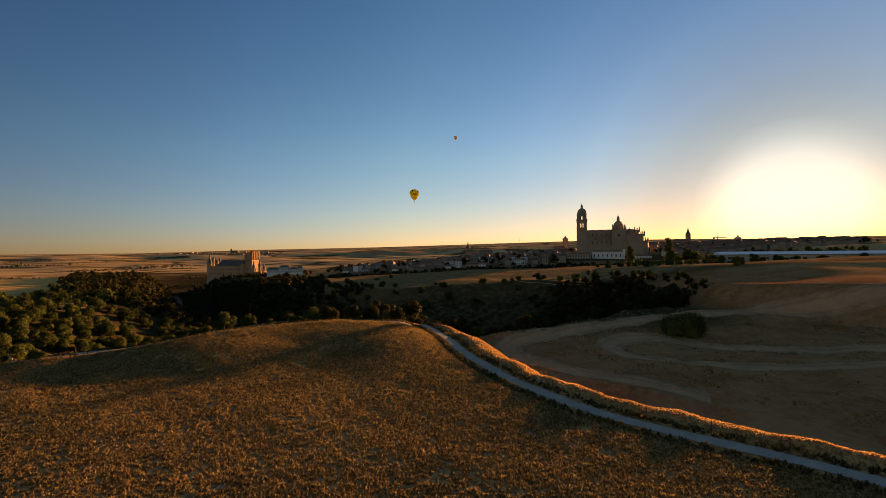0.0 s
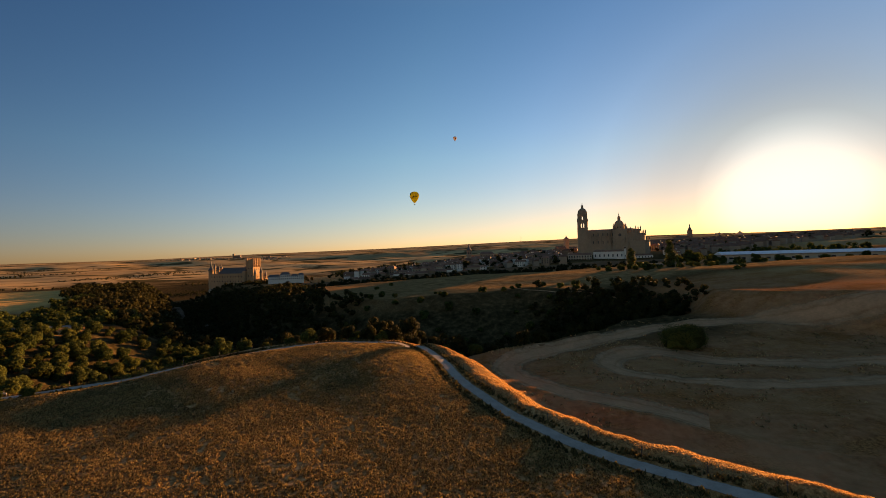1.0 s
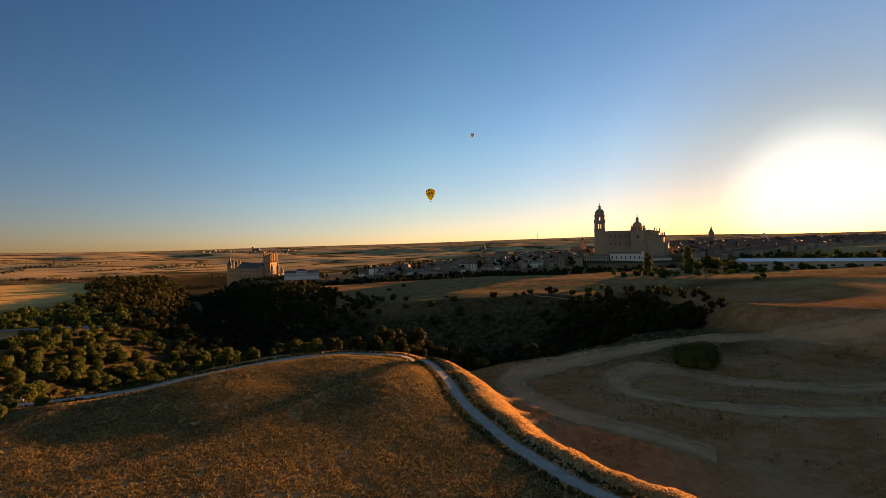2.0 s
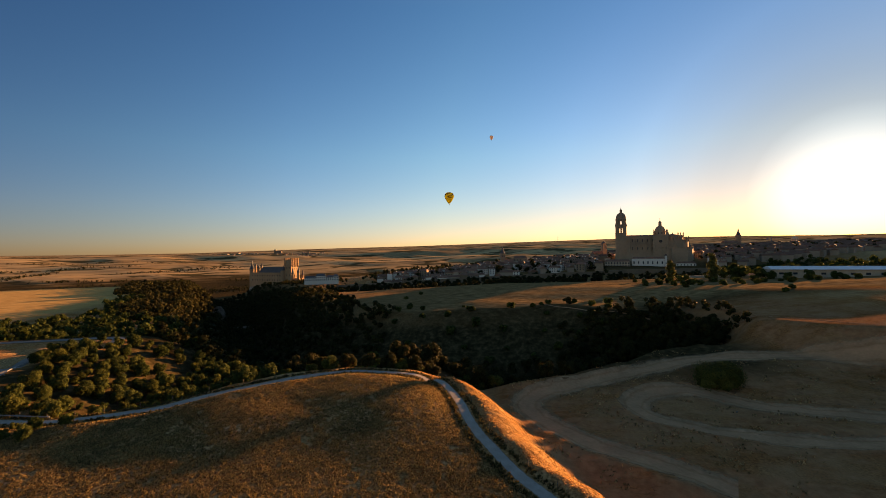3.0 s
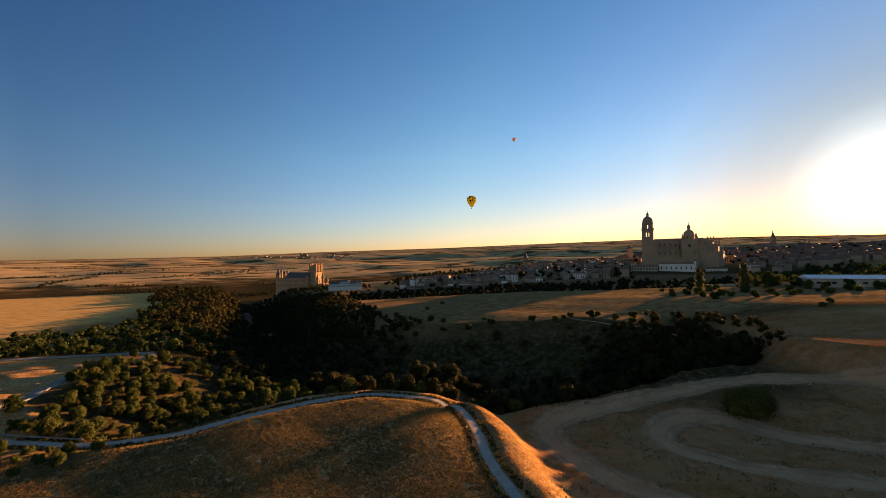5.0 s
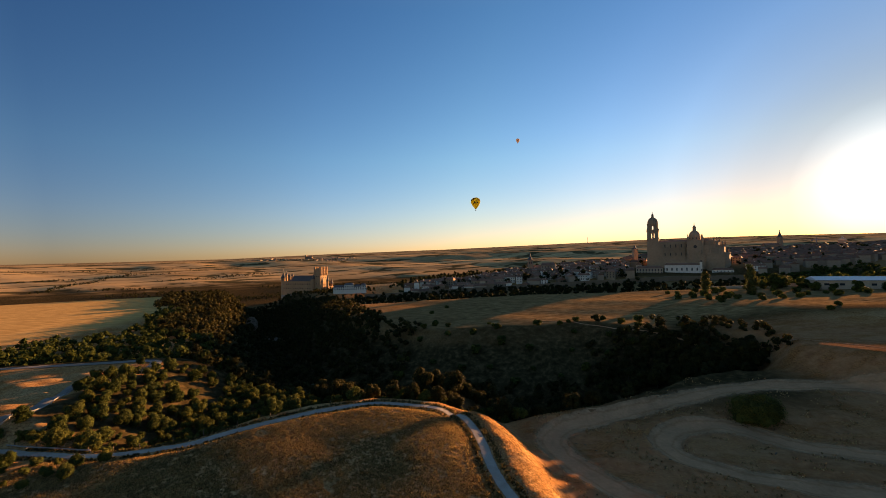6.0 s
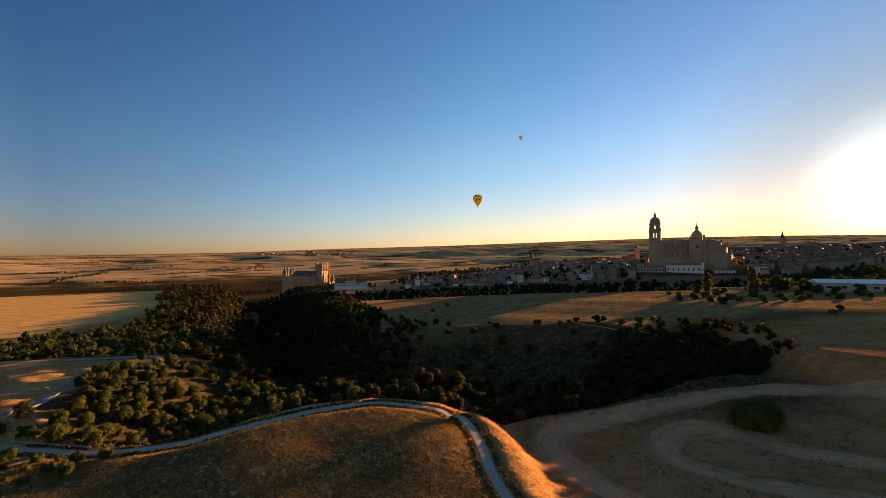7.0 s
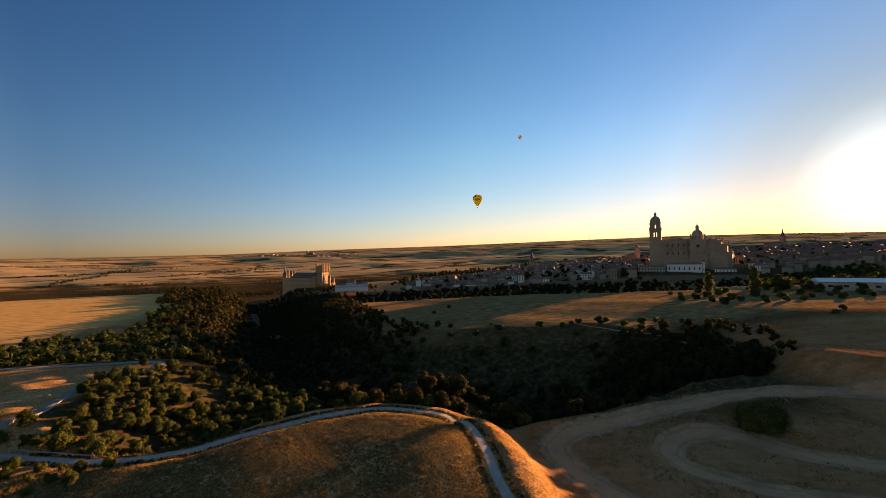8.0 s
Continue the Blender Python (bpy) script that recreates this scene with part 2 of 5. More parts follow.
PINE = leaf_material("pine_needles", (0.032, 0.042, 0.012), (0.118, 0.136, 0.037), 0.4)
OAK = leaf_material("oak_leaves", (0.018, 0.019, 0.007), (0.055, 0.054, 0.018), 0.25)
POPLAR = leaf_material("poplar_leaves", (0.06, 0.068, 0.022), (0.15, 0.15, 0.05), 0.4)
STRAW = leaf_material("dry_straw", (0.12, 0.072, 0.034), (0.68, 0.44, 0.215), 0.44)
BARK = plain("bark", (0.09, 0.065, 0.045), 0.95, 6.0, 0.3, 0.02)
BROWN_STONE = plain("brown_stone", (0.34, 0.24, 0.15), 0.9, 0.35, 0.22, 0.05)
STONE = plain("golden_stone", (0.35, 0.225, 0.12), 0.9, 0.35, 0.22, 0.05)


# ---- mesh helpers ----
def part(name, bm, mat, parent=None, label=""):
    """One mesh object from a bmesh, under a thing or a part."""
    me = bpy.data.meshes.new(name)
    bm.to_mesh(me)
    bm.free()
    me.materials.append(mat)
    ob = new(name, me)
    ob.parent = parent
    return tagged(ob, label)


def mesh_object(name, verts, faces, mat, parent=None, flat=True):
    me = bpy.data.meshes.new(name)
    me.from_pydata(verts, [], faces)
    me.materials.append(mat)
    if not flat:
        me.shade_smooth()
    ob = new(name, me)
    ob.parent = parent
    return ob


def smooth(a, b, v):
    """0 at a, 1 at b, an S between."""
    k = np.clip((v - a) / (b - a), 0, 1)
    return k * k * (3 - 2 * k)


def along(x, y, line):
    """Distance to a line of points, positive on its left, and the length run along it."""
    best, side, run, length = np.full(np.shape(x), 1e9), np.ones(np.shape(x)), np.zeros(np.shape(x)), 0.0
    for (ax, ay), (bx, by) in zip(line, line[1:]):
        dx, dy = bx - ax, by - ay
        size = math.hypot(dx, dy)
        k = np.clip(((x - ax) * dx + (y - ay) * dy) / size ** 2, 0, 1)
        d = np.hypot(x - ax - k * dx, y - ay - k * dy)
        near = d < best - 1e-9
        best = np.where(near, d, best)
        side = np.where(near, np.where(dx * (y - ay) - dy * (x - ax) >= 0, 1.0, -1.0), side)
        run = np.where(near, length + k * size, run)
        length += size
    return best * side, run


def waves(x, y, size, seed=0.0):
    """Soft bumps between about -1 and 1, of a size in metres."""
    u, v = x / size * 6.283, y / size * 6.283
    return (np.sin(u * 0.83 + 0.55 * np.sin(v * 0.61 + seed) + seed * 1.7) * np.sin(v * 0.92 + 0.7 * np.sin(u * 0.47 + seed * 2.3) + seed)
            + 0.5 * np.sin(u * 1.9 + v * 0.8 + seed * 3.1) * np.sin(v * 2.1 - u * 0.7 + seed * 0.7)) / 1.5


GORGE = [(-3000, 2600), (-1500, 1500), (-800, 930), (-530, 770), (-405, 640), (-310, 520), (-216, 380), (-155, 290), (-108, 215), (-48, 190), (30, 191), (70, 200), (100, 203)]
STEP = GORGE + [(112, 184), (123, 168), (150, 142), (215, 90), (420, -30), (2000, -700), (6000, -1700)]
PATHWAY = [(110, -25), (72, 18), (50.5, 39), (43, 45.8), (37.5, 50.1), (33, 53.1), (28.4, 56.2), (23.4, 59.7), (20.6, 62.2), (17.6, 65.2), (14.3, 69.7), (10.8, 75), (6.6, 83.3), (4, 89), (1.7, 96), (0, 103), (-2.4, 110),
           (-5.6, 115.5), (-11, 119.4), (-16.7, 121.2), (-23.3, 122.2), (-28.3, 122.4), (-33.1, 121.5), (-41, 117), (-46.6, 113.8), (-52, 109.5), (-58.5, 104.3), (-63.5, 99.8), (-67.8, 95.6),
           (-72.2, 93), (-75, 91.3), (-78.5, 90.3), (-84.2, 90.1), (-92.5, 90.8), (-100.5, 91), (-108.2, 90.8), (-116.9, 91.1), (-140, 85), (-200, 60)]
OUTER = [(78, 73), (50, 85), (36.5, 92.5), (28.5, 99), (22.2, 106.3), (18.9, 113.5), (16.9, 120), (17.6, 124.7), (21, 129), (28.6, 134), (37.5, 139.2), (47.1, 145), (57.7, 151.6), (70, 158.2), (84, 164), (98.3, 166), (113.8, 164), (137, 154), (192, 126)]
INNER = [(145, 96), (92, 103.5), (73, 106), (60, 108.8), (52.9, 111.9), (47.3, 116), (44.9, 121), (47, 127.4), (51.6, 133), (57.9, 136.3), (63.9, 136.6), (70.5, 134), (79, 127.5), (97, 121), (145, 113)]
EDGE = [(-0.5, 122.5), (7, 128.5), (13, 131.4), (20.6, 133.9), (29.2, 138), (38.7, 144.2), (49.1, 152), (61.3, 162.6), (73.5, 172), (81, 177), (90, 180.5)]

ROAD_UP = [(-300, 82), (-228, 122), (-187.4, 140.5), (-170, 147), (-151, 153.5), (-141.8, 156.9), (-134, 156.9), (-128, 149)]
ROAD_LOW = [(-135, 127), (-131, 119), (-127, 112), (-124.2, 105.5), (-124, 98), (-128, 90), (-138, 78)]
ROAD_SIDE = ROAD_UP[:7] + [(-103, 165), (-38, 168)]


def ground(x, y):
    """The height of the land."""
    x, y = np.asarray(x, float), np.asarray(y, float)
    # the stubble hill under the camera
    xc = np.clip(x, -95, 45)
    yc = np.clip(y, 20, 119)
    hill = 0.2 + (0.06 - 0.0007 * xc) * (np.maximum(yc, 95) - 57) + (0.06 - 0.03 * smooth(0, -40, x)) * np.minimum(yc - 95, 0) + 0.02 * xc + 0.1 * waves(x, y, 37, 1) + 0.03 * waves(x, y, 5.3, 2) 
    # the graded dirt ground beyond the gravel way
    dirt = -3.6 - 2.4 * smooth(98, 66, y) * smooth(10, 24, x) - 1.2 * smooth(35, 60, x) + 4.4 * smooth(115, 165, y - 0.1 * x) + 1.6 * smooth(75, 125, x) + 0.5 * waves(x, y, 34, 3) + 0.22 * waves(x * 0.5, y, 11, 4) + 0.08 * waves(x, y, 5.1, 2)
    for line, rim, wide in ((INNER, 0.55, 4.5), (OUTER, 0.4, 5.0)):
        t, _ = along(x, y, line)
        dirt = dirt - 0.35 * np.exp(-(t / 3.2) ** 2) + rim * np.exp(-((t - wide) / 1.6) ** 2)
    t, _ = along(x, y, EDGE)
    dirt = dirt + 0.9 * np.exp(-(t / 2.2) ** 2)
    # the pine dip and the terrace to the left
    left = -6.5 + 12.5 * smooth(-88, -128, x + 0.12 * (y - 130))
    beyond, _ = along(x, y, ROAD_SIDE)
    left = left + 0.9 * waves(x, y, 27, 7) * smooth(-310, -240, x) * smooth(6, 22, np.abs(beyond))
    left = left - 8 * smooth(3, 30, beyond) + 0.018 * np.clip(-330 - x, 0, 500)
    d, run = along(x, y, PATHWAY)
    outside = left + (dirt - left) * smooth(-42, 2, x + 0.5 * (y - 125))
    bank = smooth(4, 17, -d) + (smooth(1.8, 8.5, -d) - smooth(4, 17, -d)) * smooth(-58, -78, x)
    lip = smooth(2.0, 4.5, -d) * smooth(15, 7, -d) * (0.6 + 0.5 * waves(x, y, 19, 5) + 0.12 * waves(x, y, 6, 2)) * smooth(132, 112, y) * smooth(-15, 0, x)
    hill = hill + (0.8 + 0.2 * smooth(-14, -30, x) + 1.1 * np.exp(-((x + 52) / 16) ** 2)) * smooth(2.5, 7.5, d) * smooth(115, 14, d) * smooth(68, 96, y) * smooth(2, -14, x) - 0.3 * smooth(9, 2.5, d) * smooth(80, 98, y) * smooth(-4, -16, x)
    hill = hill - 1.2 * np.exp(-((x - 1.5) / 8) ** 2 - ((y - 114) / 13) ** 2) + 0.9 * np.exp(-((x + 14) / 19) ** 2 - ((y - 104) / 16) ** 2)
    hill = hill - 2.3 * smooth(-74, -97, x) * smooth(60, 84, y)
    near = hill + (outside - hill) * bank + lip - 0.25 * np.exp(-((d - 2.6) / 0.8) ** 2)
    # the town's plateau over the gorge
    plateau = 8.5 + 0.053 * np.clip(x, -430, 0) + 0.03 * np.clip(x, 0, 900) - 4.2 * smooth(330, 200, y) * smooth(185, 80, x) + 1.0 * waves(x, y, 130, 4)
    plateau = plateau + 8 * smooth(628, 700, y + 0.05 * x) * smooth(-60, 200, x) + 10 * smooth(780, 1100, y) * smooth(150, 500, x)
    plateau = plateau - 8 * smooth(395, 455, y) * smooth(612, 590, y) * smooth(420, 320, x) + 3.2 * smooth(88, 150, x) * smooth(190, 245, y) * smooth(345, 275, y)
    s2, _ = along(x, y, STEP)
    land = near + (plateau - near) * smooth(-9, 7, s2)
    s, _ = along(x, y, GORGE)
    floor = -21 + 17 * smooth(10, 112, x) - 12 * smooth(-60, -250, x) + 1.5 * waves(x, y, 40, 6)
    floor = np.minimum(floor, land)
    brow = 58 - 36 * smooth(30, 100, x) + 3 * waves(x, y, 60, 9)
    carve = np.where(s > 0, 0.35 * smooth(brow, 6, s) + 0.65 * np.clip((brow - s) / (brow - 6), 0, 1), smooth(46 - 24 * smooth(42, 84, x), 6, -s))
    near_land = land + (floor - land) * carve
    # the dirt breaks off at its edge over the gorge
    over, _ = along(x, y, EDGE)
    near_land = near_land - 7 * smooth(1, 13, over) * smooth(-14, 4, x) * smooth(92, 76, x) * smooth(-4, -20, s)
    # the rolling fields out to the skyline
    far = np.hypot(x, y)
    az = np.degrees(np.arctan2(x, np.maximum(y, 1.0)))
    sky = np.interp(az, (-90, -55, -46, -36, -23, -9, 7, 20, 30, 37, 90), (50, 54, 58, 67, 102, 126, 160, 180, 172, 160, 150))
    begin = np.interp(az, (-90, -30, -22, -10, 0, 15, 40), (660, 660, 800, 860, 960, 1150, 1350))
    floor = np.interp(az, (-60, -5, 12, 40), (-44, -42, -12, 10))
    bent = far + 60 * waves(x, y, 900, 2.5) + 22 * waves(x, y, 260, 0.7)
    scarp = 0.3 * smooth(1080, 1330, bent) + 0.2 * smooth(1480, 1640, bent) + 0.25 * smooth(1800, 2150, bent) + 0.25 * smooth(2500, 2750, bent)
    up = 14 + (sky - 14) * np.clip((far - 1500) / 3250, 0, 1) ** 1.1
    roll = (8 * waves(x, y, 830, 2.5) + 3 * waves(x, y, 330, 1.5) + 0.8 * waves(x, y, 90, 4.5)) * smooth(4700, 3000, far)
    hills = floor + (up + roll - floor) * (0.6 * scarp + 0.4 * smooth(1000, 3000, bent))
    return near_land + (hills - near_land) * smooth(0, 1, (far - begin) / 340)


# ---- the land, one sheet out to the skyline ----
def graded(lo, hi, step, end, growth):
    """Even steps from lo to hi, then ever longer ones out to end on both sides."""
    core = list(np.arange(lo, hi + step / 2, step))
    out, s, v = [], step, hi
    while v < end:
        s *= growth
        v += s
        out.append(min(v, end))
    back, s, v = [], step, lo
    while v > -end:
        s *= growth
        v -= s
        back.append(max(v, -end))
    return np.array(back[::-1] + core + out)


def brow_of(x, y):
    return 58 - 36 * smooth(30, 100, x) + 3 * waves(x, y, 60, 9)


def build_land():
    xs, ys = graded(-175, 145, 1.0, 4950, 1.03), graded(34, 190, 0.8, 4950, 1.018)
    ys = np.concatenate([-60 - np.cumsum(6 * 1.35 ** np.arange(19))[::-1], ys[ys >= -60]])
    X, Y = np.meshgrid(xs, ys)
    Z = ground(X, Y)
    w, h = len(xs), len(ys)
    i = (np.arange(h - 1)[:, None] * w + np.arange(w - 1)[None, :]).ravel()
    me = bpy.data.meshes.new("ground")
    me.vertices.add(w * h)
    me.vertices.foreach_set("co", np.stack([X, Y, Z], -1).astype(np.float32).ravel())
    me.loops.add(len(i) * 4)
    me.loops.foreach_set("vertex_index", np.stack([i, i + 1, i + w + 1, i + w], -1).astype(np.int32).ravel())
    me.polygons.add(len(i))
    me.polygons.foreach_set("loop_start", (np.arange(len(i)) * 4).astype(np.int32))
    me.update(calc_edges=True)
    me.shade_smooth()
    d, _ = along(X, Y, PATHWAY)
    s2, _ = along(X, Y, STEP)
    s, _ = along(X, Y, GORGE)
    far = np.hypot(X, Y)
    # soil runs on over the right slope, its paler brown standing in for haze
    soil = smooth(-9, -15, d) * smooth(-14, 6, X + 0.5 * (Y - 125)) * smooth(4 + 66 * smooth(85, 110, X), -4 + 40 * smooth(85, 110, X), s2)
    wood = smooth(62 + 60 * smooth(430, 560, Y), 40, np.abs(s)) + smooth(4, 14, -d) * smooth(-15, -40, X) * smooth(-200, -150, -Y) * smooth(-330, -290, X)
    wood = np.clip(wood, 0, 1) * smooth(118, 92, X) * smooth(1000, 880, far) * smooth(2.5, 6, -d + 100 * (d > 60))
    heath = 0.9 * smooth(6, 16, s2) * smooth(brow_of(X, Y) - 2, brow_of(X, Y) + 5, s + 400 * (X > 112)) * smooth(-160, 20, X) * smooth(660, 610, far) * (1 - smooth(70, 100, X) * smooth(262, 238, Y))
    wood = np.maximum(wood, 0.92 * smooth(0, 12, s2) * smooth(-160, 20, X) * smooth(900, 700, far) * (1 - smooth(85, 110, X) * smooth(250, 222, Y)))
    terrace = smooth(-122, -128, X) * smooth(90, 100, Y) * smooth(-1, -5, along(X, Y, ROAD_SIDE)[0])
    wood = wood * (1 - terrace)
    wheat = smooth(-280, -308, X + 0.35 * np.clip(Y - 290, 0, 400)) * smooth(4, 12, along(X, Y, ROAD_SIDE)[0])
    wood = wood * (1 - wheat)
    valley = smooth(-20, -32, Z + 4 * waves(X, Y, 130, 1)) * smooth(640, 720, far) + heath
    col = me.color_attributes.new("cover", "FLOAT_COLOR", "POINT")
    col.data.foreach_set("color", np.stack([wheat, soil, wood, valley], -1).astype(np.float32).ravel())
    me.materials.append(LAND)
    tagged(new("ground", me), "rolling dry stubble fields, bare dirt and a scrubby gorge", "ground", "", "structure")


build_land()


def resample(line, step):
    pts = [Vector((*p, 0)) for p in line]
    # Catmull-Rom through the points
    out = []
    for k in range(len(pts) - 1):
        a, b, c, e = pts[max(k - 1, 0)], pts[k], pts[k + 1], pts[min(k + 2, len(pts) - 1)]
        m = max(2, int((c - b).length / step))
        for j in range(m):
            t = j / m
            out.append(0.5 * (2 * b + (c - a) * t + (2 * a - 5 * b + 4 * c - e) * t * t + (3 * b - a - 3 * c + e) * t ** 3))
    return out + [pts[-1]]


def strip(name, line, width, mat, label, lift=0.05, rough=0.3, taper=1.0, step=1.0, category="road"):
    """A way laid over the land, with uneven edges and a little thickness."""
    pts = resample(line, step)
    across = 8
    verts, faces, edges = [], [], []
    for k, p in enumerate(pts):
        t = (pts[min(k + 1, len(pts) - 1)] - pts[max(k - 1, 0)]).normalized()
        nrm = Vector((-t.y, t.x, 0))
        for j in range(across + 1):
            u = j / across * 2 - 1
            wob = rough * noise.noise((p.x * 0.35, p.y * 0.35, 3 * u)) if abs(u) == 1 else 0
            q = p + nrm * (u * width / 2 + wob)
            edges.append(1 - abs(u))
            verts.append([q.x, q.y, lift * (1 - u * u)])
    v = np.array(verts)
    v[:, 2] += ground(v[:, 0], v[:, 1])
    n = across + 1
    for k in range(len(pts) - 1):
        for j in range(across):
            a = k * n + j
            faces.append((a, a + n, a + n + 1, a + 1))
    ob = mesh_object(name, v.tolist(), faces, mat, flat=False)
    ob.data.attributes.new("edge", "FLOAT", "POINT").data.foreach_set("value", edges)
    for f in ob.data.polygons:
        if f.normal.z < 0:
            f.flip()
    return tagged(ob, label, category, "", "structure")


strip("gravel_path", PATHWAY, 3.0, GRAVEL, "pale grey gravel path winding round the hill", 0.08)
strip("dirt_track", OUTER[1:], 14.0, TRACK, "pale packed dirt track with a wide bend", 0.1, 1.2)
strip("dirt_track", INNER, 14.0, TRACK, "packed dirt hairpin of a rough track", 0.1, 1.3)
# path on the brow; its pale dirt paints the line where sun catches
strip("sunlit_brow_path", [(20, 262), (36, 254), (64, 237), (88, 221), (112, 208), (123, 193), (134, 176), (150, 150)], 1.4, TRACK, "narrow dirt path, pale for the sunlit line of the gorge brow", 0.08)
strip("asphalt_road", ROAD_UP, 4.0, ASPHALT, "narrow grey asphalt road below pine trees", 0.1)
strip("asphalt_road", ROAD_LOW, 3.2, ASPHALT, "narrow grey asphalt road with a crash barrier", 0.1)


# ---- solids for buildings ----
def box(bm, x0, x1, y0, y1, z0, z1, top=1.0):
    """A block; top: its upper face's size against the lower."""
    cx, cy = (x0 + x1) / 2, (y0 + y1) / 2
    v = []
    for z, k in ((z0, 1.0), (z1, top)):
        for x, y in ((x0, y0), (x1, y0), (x1, y1), (x0, y1)):
            v.append(bm.verts.new((cx + (x - cx) * k, cy + (y - cy) * k, z)))
    for f in ((3, 2, 1, 0), (4, 5, 6, 7), (0, 1, 5, 4), (1, 2, 6, 5), (2, 3, 7, 6), (3, 0, 4, 7)):
        bm.faces.new([v[i] for i in f])


def gable(bm, x0, x1, y0, y1, z0, z1, hip=0.0, eave=0.25):
    """A roof with its ridge along x; hip: how far the ridge's ends draw in."""
    ym = (y0 + y1) / 2
    low = [bm.verts.new(p) for p in ((x0, y0, z0 - eave), (x1, y0, z0 - eave), (x1, y1, z0 - eave), (x0, y1, z0 - eave))]
    mid = [bm.verts.new((v.co.x, v.co.y, z0)) for v in low]
    a, b = bm.verts.new((x0 + hip, ym, z1)), bm.verts.new((x1 - hip, ym, z1))
    bm.faces.new(low[::-1])
    for i in range(4):
        j = (i + 1) % 4
        bm.faces.new((low[i], low[j], mid[j], mid[i]))
    bm.faces.new((mid[0], mid[1], b, a))
    bm.faces.new((mid[2], mid[3], a, b))
    bm.faces.new((mid[1], mid[2], b))
    bm.faces.new((mid[3], mid[0], a))


def turned(bm, x, y, profile, sides=16, spin=0.0):
    """A turned solid from (radius, height) pairs, from the base up."""
    rings = []
    for r, z in profile:
        rings.append([bm.verts.new((x + max(r, 0.02) * math.cos(6.2832 * k / sides + spin), y + max(r, 0.02) * math.sin(6.2832 * k / sides + spin), z)) for k in range(sides)])
    for lo, hi in zip(rings, rings[1:]):
        for k in range(sides):
            bm.faces.new((lo[k], lo[(k + 1) % sides], hi[(k + 1) % sides], hi[k]))
    bm.faces.new(rings[0][::-1])
    bm.faces.new(rings[-1])


def dome_profile(r, z, h, steps=7, bulge=1.0):
    return [(r * math.cos(1.5708 * k / steps) ** bulge, z + h * math.sin(1.5708 * k / steps)) for k in range(steps)]


def thing(name, label, category, group=""):
    return tagged(new(name), label, category, group)


def add(name, mat, parent, build, label=""):
    bm = bmesh.new()
    build(bm)
    bmesh.ops.recalc_face_normals(bm, faces=bm.faces)
    return part(name, bm, mat, parent, label)


def window_mesh(name, w, h):
    """A dark pane that stands a little proud of its wall; faces -y."""
    bm = bmesh.new()
    box(bm, -w / 2, w / 2, -0.05, 0.12, 0, h)
    me = bpy.data.meshes.new(name)
    bm.to_mesh(me)
    bm.free()
    me.materials.append(GLASS)
    return me


PANES = {}


def panes(parent, spots, w, h, turn=0.0, name="window"):
    """Windows as parts of their own on one shared mesh, at (x, y, z), turned about z."""
    if (w, h) not in PANES:
        PANES[(w, h)] = window_mesh("window", w, h)
    for x, y, z in spots:
        ob = new(name, PANES[(w, h)])
        ob.parent = parent
        ob.location, ob.rotation_euler = (x, y, z), (0, 0, turn)


def set_down(ob, x, y, turn=0.0, sink=0.3, z=None):
    ob.location = (x, y, (float(ground(x, y)) if z is None else z) - sink)
    ob.rotation_euler = (0, 0, radians(turn))
    return ob


